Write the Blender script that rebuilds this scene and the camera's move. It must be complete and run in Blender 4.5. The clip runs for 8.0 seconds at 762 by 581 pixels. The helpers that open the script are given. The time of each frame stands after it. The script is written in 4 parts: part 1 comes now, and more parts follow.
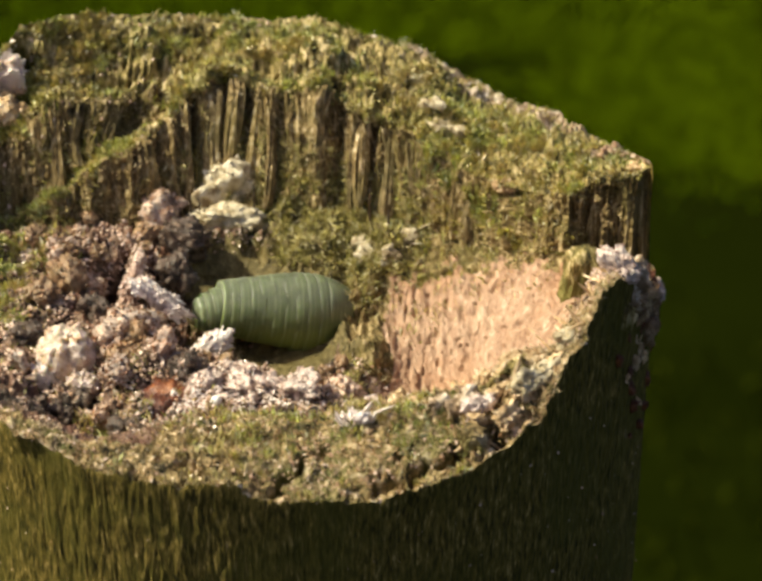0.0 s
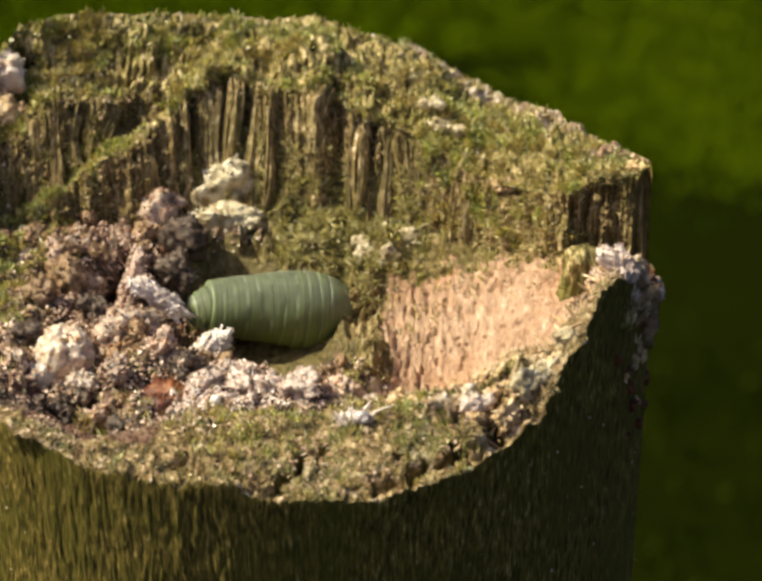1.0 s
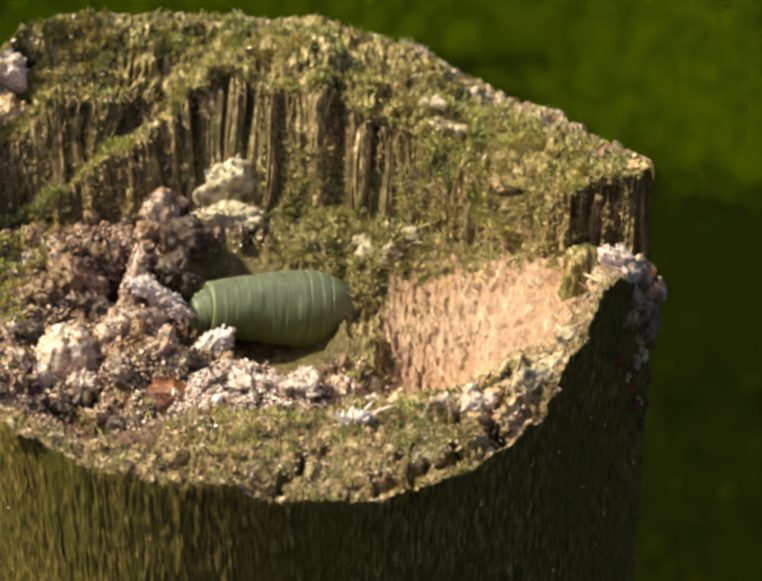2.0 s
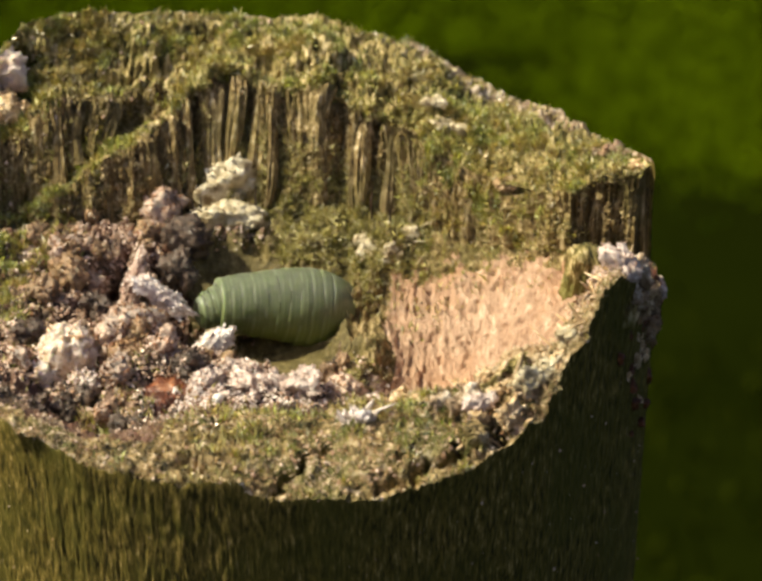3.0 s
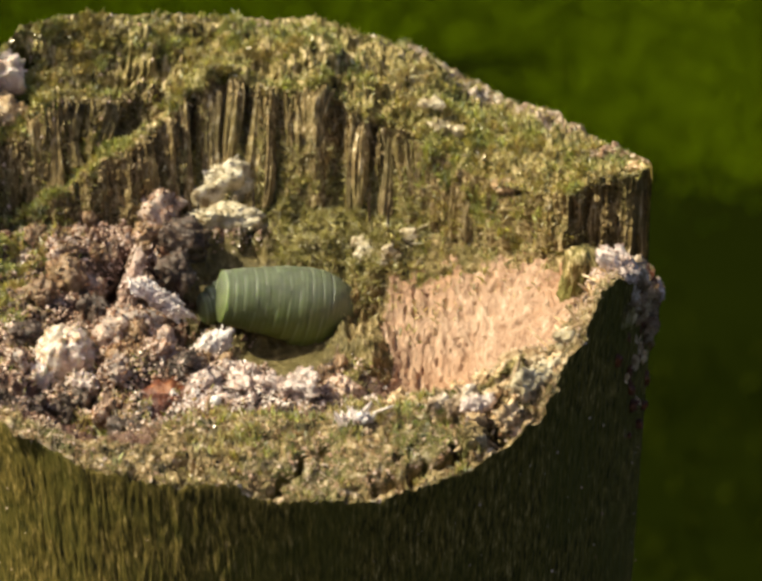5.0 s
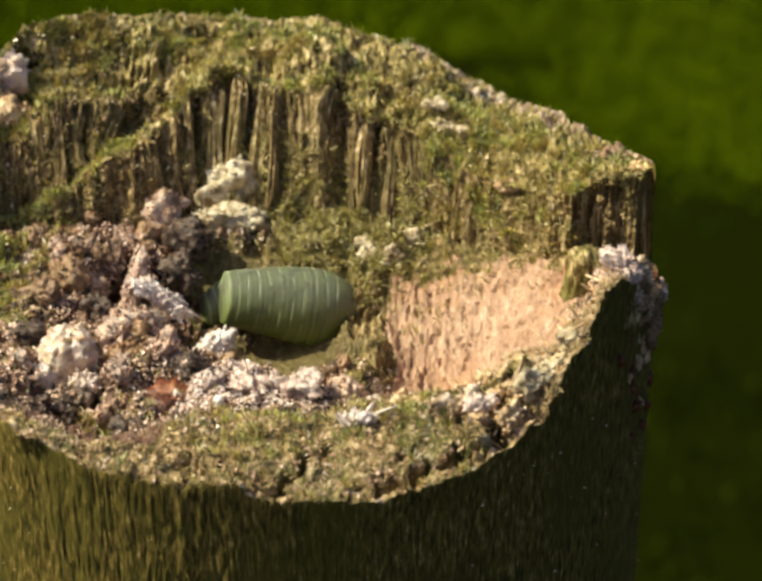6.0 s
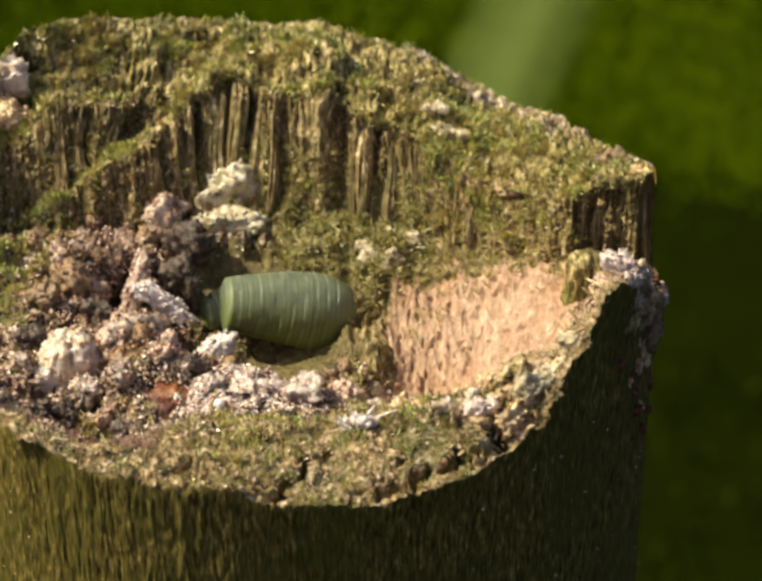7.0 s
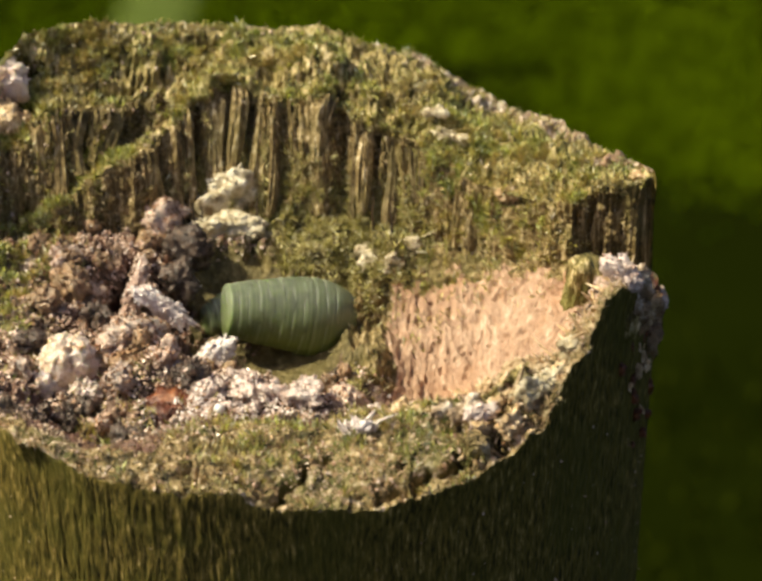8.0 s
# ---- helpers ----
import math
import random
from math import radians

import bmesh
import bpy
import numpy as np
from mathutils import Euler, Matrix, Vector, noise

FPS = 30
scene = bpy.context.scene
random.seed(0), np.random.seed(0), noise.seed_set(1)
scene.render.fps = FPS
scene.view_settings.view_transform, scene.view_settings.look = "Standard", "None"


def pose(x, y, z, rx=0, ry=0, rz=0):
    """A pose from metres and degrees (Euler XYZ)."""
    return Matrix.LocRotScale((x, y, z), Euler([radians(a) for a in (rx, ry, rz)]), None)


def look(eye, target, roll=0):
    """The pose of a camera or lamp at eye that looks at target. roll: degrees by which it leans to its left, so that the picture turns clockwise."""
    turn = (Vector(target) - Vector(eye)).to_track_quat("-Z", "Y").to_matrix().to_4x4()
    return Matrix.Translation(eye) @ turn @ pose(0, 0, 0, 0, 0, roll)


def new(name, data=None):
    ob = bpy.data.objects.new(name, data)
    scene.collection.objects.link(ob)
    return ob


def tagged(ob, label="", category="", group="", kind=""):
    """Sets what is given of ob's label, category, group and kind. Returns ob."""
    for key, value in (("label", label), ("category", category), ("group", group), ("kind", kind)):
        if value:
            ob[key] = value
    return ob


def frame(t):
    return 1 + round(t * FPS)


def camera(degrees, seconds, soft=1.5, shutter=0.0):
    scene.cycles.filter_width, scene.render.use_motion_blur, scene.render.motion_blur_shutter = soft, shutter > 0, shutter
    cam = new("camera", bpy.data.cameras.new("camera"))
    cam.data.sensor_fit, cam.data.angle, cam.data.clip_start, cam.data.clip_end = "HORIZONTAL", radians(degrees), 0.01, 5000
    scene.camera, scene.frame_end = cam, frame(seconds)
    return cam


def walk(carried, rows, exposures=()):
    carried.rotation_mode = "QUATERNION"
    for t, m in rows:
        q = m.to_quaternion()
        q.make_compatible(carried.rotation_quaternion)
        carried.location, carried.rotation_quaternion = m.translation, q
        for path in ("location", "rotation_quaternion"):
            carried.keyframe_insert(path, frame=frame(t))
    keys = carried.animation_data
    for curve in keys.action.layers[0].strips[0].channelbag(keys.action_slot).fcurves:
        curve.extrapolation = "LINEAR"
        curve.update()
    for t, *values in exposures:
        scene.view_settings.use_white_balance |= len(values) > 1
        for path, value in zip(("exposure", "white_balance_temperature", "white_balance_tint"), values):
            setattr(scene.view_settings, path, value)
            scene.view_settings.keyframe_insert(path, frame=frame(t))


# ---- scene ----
# ---- camera: a macro lens on a stand, a quarter metre from the broken post ----
MM = 0.001
LENS = 14.3
EYE = Vector((9.2, -216.5, 125.0)) * MM
AIM = Vector((9.2, 0.0, 0.0)) * MM
SIDE, UP = Vector((1, 0, 0)), Vector((0, 0.5, 0.866))
cam = camera(LENS, 8.0, soft=3.0, shutter=0.6)
cam.data.dof.use_dof = True
cam.data.dof.focus_distance = 0.242
cam.data.dof.aperture_fstop = 72.0

# small shakes of the stand, in hundredths of a millimetre at the post: time, to the left, upwards
SHAKE = ((0.0, 10, 2), (0.5, 10, -2), (1.0, 4, -4), (1.5, 10, -2), (3.0, 24, -15), (3.5, 4, -4), (4.0, 0, -11),
         (4.5, 0, 0), (6.0, 31, 1), (6.5, 37, 32), (7.0, 36, 33), (7.5, 36, 57), (8.0, 35, 71))
walk(cam, [(t, look(EYE, AIM - SIDE * a * 0.01 * MM + UP * b * 0.01 * MM)) for t, a, b in SHAKE],
     exposures=((0.0, 0.36), (8.0, 0.36)))

# ---- world and sun: clear day, the sun high on the side of the hollow's left lip ----
SUN_FROM = Vector((-0.65, 0.015, 0.75)).normalized()
world = bpy.data.worlds.new("sky")
scene.world = world
world.use_nodes = True
sky = world.node_tree.nodes.new("ShaderNodeTexSky")
sky.sky_type = "NISHITA"
sky.sun_disc = False
sky.air_density, sky.dust_density, sky.ozone_density = 0.55, 4.0, 0.2
sky.sun_elevation = math.asin(SUN_FROM.z)
sky.sun_rotation = math.atan2(SUN_FROM.x, SUN_FROM.y)
background = world.node_tree.nodes["Background"]
world.node_tree.links.new(sky.outputs[0], background.inputs[0])
background.inputs[1].default_value = 0.115
sun = new("sun", bpy.data.lights.new("sun", "SUN"))
sun.data.energy, sun.data.angle, sun.data.color = 4.8, radians(0.6), (1.0, 0.955, 0.69)
sun.matrix_world = look(SUN_FROM, (0, 0, 0))


# ---- materials ----
def surface(name, stops, scale=900.0, detail=6.0, stretch=(1, 1, 1), rough=0.85, bump=0.25, second=None, second_scale=120.0,
            island=0.0, each=0.0, gloss=0.3, flesh=0.0, spread=(0.3, 0.7)):
    """A grained surface: colour stops along a fine noise, a second colour in large stains, and relief from the same grain."""
    m = bpy.data.materials.new(name)
    m.use_nodes = True
    nodes, links = m.node_tree.nodes, m.node_tree.links
    shader = nodes["Principled BSDF"]
    coord, mapping = nodes.new("ShaderNodeTexCoord"), nodes.new("ShaderNodeMapping")
    mapping.inputs["Scale"].default_value = stretch
    links.new(coord.outputs["Object"], mapping.inputs[0])
    grain = nodes.new("ShaderNodeTexNoise")
    grain.inputs["Scale"].default_value, grain.inputs["Detail"].default_value = scale, detail
    grain.inputs["Roughness"].default_value = 0.65
    links.new(mapping.outputs[0], grain.inputs[0])
    ramp = nodes.new("ShaderNodeValToRGB")
    while len(ramp.color_ramp.elements) < len(stops):
        ramp.color_ramp.elements.new(0.5)
    for k, c in enumerate(stops):
        ramp.color_ramp.elements[k].position = spread[0] + (spread[1] - spread[0]) * k / max(1, len(stops) - 1)
        ramp.color_ramp.elements[k].color = (*c, 1)
    links.new(grain.outputs[0], ramp.inputs[0])
    colour = ramp.outputs[0]
    if second:
        stain, edge, mix = nodes.new("ShaderNodeTexNoise"), nodes.new("ShaderNodeValToRGB"), nodes.new("ShaderNodeMix")
        stain.inputs["Scale"].default_value, stain.inputs["Detail"].default_value = second_scale, 5.0
        edge.color_ramp.elements[0].position, edge.color_ramp.elements[1].position = 0.45, 0.62
        edge.color_ramp.elements[1].color = (0.62, 0.62, 0.62, 1)
        mix.data_type = "RGBA"
        links.new(coord.outputs["Object"], stain.inputs[0])
        links.new(stain.outputs[0], edge.inputs[0])
        links.new(edge.outputs[0], mix.inputs[0])
        links.new(colour, mix.inputs[6])
        mix.inputs[7].default_value = (*second, 1)
        colour = mix.outputs[2]
    if island:
        geo, vary, tint = nodes.new("ShaderNodeNewGeometry"), nodes.new("ShaderNodeMapRange"), nodes.new("ShaderNodeHueSaturation")
        vary.inputs["To Min"].default_value, vary.inputs["To Max"].default_value = 1 - island, 1 + island
        links.new(geo.outputs["Random Per Island"], vary.inputs[0])
        links.new(vary.outputs[0], tint.inputs["Value"])
        links.new(colour, tint.inputs["Color"])
        colour = tint.outputs[0]
    if each:
        info, vary, tint = nodes.new("ShaderNodeObjectInfo"), nodes.new("ShaderNodeMapRange"), nodes.new("ShaderNodeHueSaturation")
        vary.inputs["To Min"].default_value, vary.inputs["To Max"].default_value = 1 - each, 1 + each
        links.new(info.outputs["Random"], vary.inputs[0])
        links.new(vary.outputs[0], tint.inputs["Value"])
        links.new(colour, tint.inputs["Color"])
        colour = tint.outputs[0]
    links.new(colour, shader.inputs["Base Color"])
    shader.inputs["Roughness"].default_value = rough
    shader.inputs["Specular IOR Level"].default_value = gloss
    if flesh:
        shader.inputs["Subsurface Weight"].default_value = flesh
        shader.inputs["Subsurface Radius"].default_value = (0.8, 1.0, 0.5)
        shader.inputs["Subsurface Scale"].default_value = 0.0012
    if bump:
        relief = nodes.new("ShaderNodeBump")
        relief.inputs["Strength"].default_value, relief.inputs["Distance"].default_value = bump, 0.0004
        links.new(grain.outputs[0], relief.inputs["Height"])
        links.new(relief.outputs[0], shader.inputs["Normal"])
    return m


def random_colours(m, stops, share=0.5):
    """Gives every loose piece of a mesh one of the stops' colours, mixed into the grain."""
    nodes, links = m.node_tree.nodes, m.node_tree.links
    shader = nodes["Principled BSDF"]
    before = shader.inputs["Base Color"].links[0].from_socket
    geo, ramp, mix = nodes.new("ShaderNodeNewGeometry"), nodes.new("ShaderNodeValToRGB"), nodes.new("ShaderNodeMix")
    while len(ramp.color_ramp.elements) < len(stops):
        ramp.color_ramp.elements.new(0.5)
    for k, c in enumerate(stops):
        ramp.color_ramp.elements[k].position = k / (len(stops) - 1)
        ramp.color_ramp.elements[k].color = (*c, 1)
    mix.data_type = "RGBA"
    mix.inputs[0].default_value = share
    links.new(geo.outputs["Random Per Island"], ramp.inputs[0])
    links.new(before, mix.inputs[6])
    links.new(ramp.outputs[0], mix.inputs[7])
    links.new(mix.outputs[2], shader.inputs["Base Color"])
    return m


BARK = surface("weathered_side", ((0.018, 0.015, 0.002), (0.115, 0.088, 0.013), (0.22, 0.155, 0.034), (0.60, 0.43, 0.16)), 1500, 10, (2.6, 2.6, 0.5), 0.6, 1.0,
               (0.095, 0.086, 0.011), 130, gloss=0.25, spread=(0.37, 0.69))
RIM_WOOD = surface("crumbled_rim", ((0.012, 0.009, 0.003), (0.125, 0.086, 0.030), (0.36, 0.25, 0.115), (0.86, 0.69, 0.49)), 700, 10, (1.3, 1.3, 0.8), 0.65, 1.0,
                   (0.095, 0.095, 0.017), 130, spread=(0.37, 0.64))
LIP_FUZZ = random_colours(surface("lip_fuzz", ((0.05, 0.065, 0.009), (0.18, 0.150, 0.032), (0.40, 0.235, 0.095), (0.60, 0.37, 0.20), (0.80, 0.62, 0.44)), 130, 6, rough=0.6, bump=0, spread=(0.36, 0.60)),
                          ((0.02, 0.012, 0.004), (0.13, 0.11, 0.018), (0.40, 0.24, 0.10), (0.74, 0.50, 0.30), (0.12, 0.07, 0.02), (1.0, 0.88, 0.72)), 0.5)
FLOOR_DIRT = surface("rotten_floor", ((0.012, 0.007, 0.004), (0.12, 0.065, 0.032), (0.42, 0.29, 0.20)), 1000, 9, (1, 1, 1), 0.5, 1.0,
                     (0.13, 0.045, 0.022), 170, spread=(0.38, 0.68), gloss=0.5)
FRESH = surface("bare_wood", ((0.15, 0.075, 0.038), (0.37, 0.220, 0.135), (0.46, 0.295, 0.19), (0.68, 0.50, 0.36)), 700, 10, (2.8, 1.0, 0.7), 0.5, 1.0,
                (0.44, 0.220, 0.105), 130, spread=(0.31, 0.69), gloss=0.4)
WALL_WOOD = surface("fibrous_wall", ((0.024, 0.014, 0.004), (0.155, 0.100, 0.032), (0.31, 0.215, 0.088), (0.68, 0.53, 0.31)), 700, 9, (3.2, 3.2, 0.16), 0.6, 1.0,
                    (0.115, 0.096, 0.020), 210, spread=(0.34, 0.67))
FIBRE = surface("fibre_bundle", ((0.034, 0.019, 0.006), (0.20, 0.130, 0.045), (0.38, 0.27, 0.12), (0.80, 0.66, 0.43)), 700, 9, (3.4, 3.4, 0.15), 0.55, 1.0,
                (0.15, 0.115, 0.032), 230, each=0.35, spread=(0.35, 0.67))
CROWN_WOOD = surface("mossy_crown", ((0.010, 0.008, 0.002), (0.15, 0.112, 0.030), (0.36, 0.27, 0.10), (0.80, 0.64, 0.38)), 900, 9, (2.2, 0.8, 0.6), 0.65, 1.0,
                     (0.145, 0.140, 0.024), 190, spread=(0.36, 0.64))
EDGE_WOOD = surface("pale_edge", ((0.07, 0.038, 0.016), (0.40, 0.275, 0.16), (0.88, 0.77, 0.63)), 800, 10, (1.8, 1.2, 0.8), 0.5, 1.0,
                    (0.30, 0.185, 0.085), 240, gloss=0.6, spread=(0.35, 0.64))
# near-white and near-black blades paint in the moss's highlights and dark gaps
MOSS = random_colours(surface("moss", ((0.05, 0.08, 0.006), (0.24, 0.33, 0.020), (0.46, 0.49, 0.045), (0.58, 0.44, 0.06), (0.52, 0.33, 0.08), (0.76, 0.62, 0.31)), 150, 7, rough=0.30, bump=0,
                              spread=(0.36, 0.64), gloss=0.8),
                      ((0.006, 0.007, 0.001), (0.10, 0.13, 0.010), (0.42, 0.43, 0.05), (1.0, 0.93, 0.50), (0.14, 0.085, 0.015), (0.74, 0.55, 0.22), (0.03, 0.035, 0.004), (1.0, 0.98, 0.88)), 0.62)
LICHEN = random_colours(surface("lichen", ((0.10, 0.085, 0.018), (0.34, 0.29, 0.07), (0.62, 0.53, 0.22)), 200, 4, rough=0.5, bump=0, spread=(0.35, 0.62)),
                        ((0.05, 0.045, 0.008), (0.30, 0.27, 0.05), (0.60, 0.52, 0.18), (0.20, 0.13, 0.04), (0.95, 0.88, 0.60)), 0.6)
CHAMBER = surface("chamber_wall", ((0.050, 0.036, 0.010), (0.14, 0.105, 0.036), (0.34, 0.265, 0.12)), 500, 9, (3.0, 3.0, 0.5), 0.5, 1.0,
                  (0.115, 0.088, 0.028), 180, gloss=0.3)
GRIT = random_colours(surface("frass_grit", ((0.18, 0.075, 0.04), (0.42, 0.25, 0.15), (0.76, 0.56, 0.43)), 260, 5, rough=0.36, bump=0, gloss=0.8, spread=(0.38, 0.6)),
                      ((0.05, 0.02, 0.008), (0.30, 0.135, 0.065), (0.62, 0.43, 0.32), (0.88, 0.70, 0.59), (0.42, 0.22, 0.09), (1.0, 0.91, 0.82)), 0.55)
STRAW = random_colours(surface("splinters", ((0.3, 0.2, 0.09), (0.6, 0.47, 0.27)), 900, 4, (2, 2, 0.4), rough=0.7, bump=0),
                       ((0.30, 0.20, 0.08), (0.58, 0.44, 0.22), (0.75, 0.63, 0.40)))
CREAM = surface("cream_rot", ((0.20, 0.125, 0.048), (0.54, 0.44, 0.27), (0.88, 0.80, 0.63)), 700, 10, rough=0.45, bump=1.0, gloss=0.5, second=(0.46, 0.35, 0.16), second_scale=320, spread=(0.36, 0.60))
WHITE_ROT = surface("white_rot", ((0.40, 0.22, 0.11), (0.64, 0.51, 0.42), (0.92, 0.86, 0.82)), 420, 9, rough=0.26, bump=1.0, gloss=0.8, second=(0.58, 0.36, 0.20), second_scale=220, spread=(0.37, 0.60), flesh=0.3)
# near-white grains of PALE and PINK are glints put into the colour
PALE = random_colours(surface("pale_frass", ((0.26, 0.14, 0.095), (0.66, 0.46, 0.365), (0.94, 0.79, 0.69)), 1500, 10, rough=0.3, bump=1.0, gloss=0.8, second=(0.44, 0.26, 0.18), second_scale=450, each=0.12, spread=(0.40, 0.64)),
                      ((0.28, 0.14, 0.09), (0.58, 0.38, 0.29), (0.78, 0.58, 0.47), (0.44, 0.26, 0.18), (1.0, 0.91, 0.83)), 0.45)
SNOWY = random_colours(surface("white_frass", ((0.48, 0.31, 0.24), (0.82, 0.68, 0.60), (0.97, 0.90, 0.85)), 1200, 9, rough=0.26, bump=0.8, gloss=0.8, second=(0.62, 0.45, 0.36), second_scale=450, spread=(0.36, 0.58)),
                       ((0.42, 0.26, 0.20), (0.86, 0.72, 0.65), (0.96, 0.90, 0.86), (0.60, 0.43, 0.34), (1.0, 0.97, 0.95)), 0.45)
PINK = random_colours(surface("pink_frass", ((0.05, 0.014, 0.004), (0.35, 0.16, 0.070), (0.90, 0.64, 0.43)), 1500, 10, rough=0.34, bump=1.0, gloss=0.8, second=(0.25, 0.070, 0.020), second_scale=380, each=0.2, spread=(0.40, 0.64)),
                      ((0.05, 0.016, 0.005), (0.34, 0.10, 0.032), (0.44, 0.23, 0.11), (0.20, 0.10, 0.035), (0.76, 0.50, 0.34), (1.0, 0.88, 0.76)), 0.4)
BROWN = random_colours(surface("brown_frass", ((0.03, 0.010, 0.003), (0.24, 0.110, 0.040), (0.68, 0.44, 0.25)), 1500, 10, rough=0.28, bump=1.0, gloss=0.8, second=(0.12, 0.085, 0.018), second_scale=420, each=0.25, spread=(0.38, 0.66)),
                       ((0.03, 0.012, 0.004), (0.26, 0.085, 0.024), (0.34, 0.19, 0.08), (0.14, 0.10, 0.022), (0.64, 0.42, 0.25)), 0.4)
DARK = random_colours(surface("dark_rot", ((0.008, 0.004, 0.002), (0.045, 0.023, 0.010), (0.36, 0.24, 0.15)), 1500, 10, rough=0.32, bump=1.0, gloss=0.7, each=0.25, spread=(0.42, 0.72)),
                      ((0.010, 0.005, 0.002), (0.05, 0.022, 0.009), (0.10, 0.05, 0.02), (0.03, 0.02, 0.01), (0.42, 0.28, 0.20)), 0.25)
RUST = surface("rust_bark", ((0.025, 0.007, 0.003), (0.15, 0.040, 0.013), (0.42, 0.17, 0.06)), 700, 8, rough=0.35, bump=1.0, gloss=0.6, spread=(0.35, 0.72))
STRAW_CLOD = surface("straw_rot", ((0.26, 0.14, 0.055), (0.60, 0.42, 0.23), (0.88, 0.70, 0.48)), 1200, 8, rough=0.7, bump=0.9, each=0.3, spread=(0.33, 0.66))
BEAD = surface("white_bead", ((0.78, 0.74, 0.66), (0.85, 0.82, 0.76)), 800, 3, rough=0.25, bump=0.1, gloss=0.6)


# ---- building helpers ----
def mesh_of(name, verts, faces, material, smooth=True):
    me = bpy.data.meshes.new(name)
    verts, faces = np.asarray(verts, dtype=np.float32), np.asarray(faces, dtype=np.int32)
    n, k = faces.shape
    me.vertices.add(len(verts))
    me.vertices.foreach_set("co", verts.ravel())
    me.loops.add(n * k)
    me.loops.foreach_set("vertex_index", faces.ravel())
    me.polygons.add(n)
    me.polygons.foreach_set("loop_start", np.arange(0, n * k, k, dtype=np.int32))
    me.polygons.foreach_set("use_smooth", np.full(n, smooth, dtype=bool))
    me.update(calc_edges=True)
    me.validate()
    me.materials.append(material)
    return me


def part(name, verts, faces, material, parent=None, label="", smooth=True):
    """A mesh in millimetres, linked as one object, under its thing where one is given."""
    ob = new(name, mesh_of(name, np.asarray(verts) * MM, faces, material, smooth))
    ob.parent = parent
    return tagged(ob, label)


def thing(name, at, label, category, group="", kind="", turn=(0, 0, 0)):
    ob = new(name)
    ob.empty_display_size = 0.002
    ob.matrix_world = pose(at[0] * MM, at[1] * MM, at[2] * MM, *turn)
    return tagged(ob, label, category, group, kind)


def lattice(i, j, k, seed):
    h = (i.astype(np.int64) * 374761393 + j.astype(np.int64) * 668265263 + k.astype(np.int64) * 2147483647 + seed * 1274126177) & 0xFFFFFFFF
    h = ((h ^ (h >> 13)) * 1274126177) & 0xFFFFFFFF
    h = ((h ^ (h >> 16)) * 2246822519) & 0xFFFFFFFF
    return ((h ^ (h >> 15)) & 0xFFFF) / 32767.5 - 1.0


def grain_noise(p, seed=0):
    """Smooth noise from -1 to 1 at points p (n, 3)."""
    c = np.floor(p)
    f = p - c
    f = f * f * f * (f * (f * 6 - 15) + 10)
    c = c.astype(np.int64)
    total = 0.0
    for a in (0, 1):
        for b in (0, 1):
            for d in (0, 1):
                w = (f[:, 0] if a else 1 - f[:, 0]) * (f[:, 1] if b else 1 - f[:, 1]) * (f[:, 2] if d else 1 - f[:, 2])
                total = total + w * lattice(c[:, 0] + a, c[:, 1] + b, c[:, 2] + d, seed)
    return total


def layered(p, octaves, seed=0, fall=0.5):
    total, size, gain = 0.0, 1.0, 1.0
    for o in range(octaves):
        total = total + gain * grain_noise(p * size + 17.3 * o, seed + o)
        size, gain = size * 2.07, gain * fall
    return total


def step(a, b, v):
    t = np.clip((v - a) / (b - a), 0, 1)
    return t * t * (3 - 2 * t)


def bell(v, centre, width):
    return np.exp(-((v - centre) / width) ** 2)


# ---- the post: guide curves across the broken top, from the front lip to the back one, in millimetres ----
def guide(*points):
    return np.array(points, dtype=float)


RIM_OUTER = guide((-31.3, -3.0, -1.0), (-19.2, -24.9, 2.9), (-15.7, -27.3, 2.5), (-12.4, -29.0, 1.7), (-9.1, -30.2, 1.5), (-5.9, -30.9, 1.4), (-2.7, -31.4, 1.5), (0.9, -31.5, 0.6), (4.4, -31.2, 0.1), (8.3, -30.4, -0.4), (12.3, -29.0, -0.0), (17.0, -26.5, 0.8), (21.5, -23.1, 3.2), (25.3, -18.6, 9.3), (28.3, -13.7, 9.0), (31.2, -3.3, 2.5))
RIM_INNER = guide((-30.5, -2.0, -1.0), (-19.6, -21.9, 2.6), (-16.1, -24.3, 2.7), (-12.7, -25.5, 1.8), (-9.4, -26.2, 2.0), (-6.2, -24.9, 2.1), (-3.1, -22.9, 1.5), (0.6, -22.0, 1.1), (4.3, -21.7, 0.8), (8.3, -21.9, 1.9), (12.4, -21.0, 2.1), (17.2, -19.5, 3.5), (21.7, -18.1, 5.1), (25.8, -14.8, 8.5), (28.4, -10.8, 8.3), (31.3, -3.2, 2.5))
FLOOR_FRONT = guide((-30.5, -1.0, -1.5), (-20.7, -14.0, -0.8), (-17.1, -16.0, -1.6), (-13.6, -17.5, -1.4), (-10.1, -18.0, -1.0), (-6.8, -17.0, -0.9), (-3.5, -15.5, -1.6), (0.3, -15.0, -1.6), (4.1, -14.5, -2.1), (8.3, -11.0, -3.8), (12.6, -8.0, -5.4), (17.7, -8.0, -4.1), (22.1, -11.0, 1.6), (26.4, -8.0, 5.0), (28.7, -6.0, 5.4), (31.5, -1.0, 1.5))
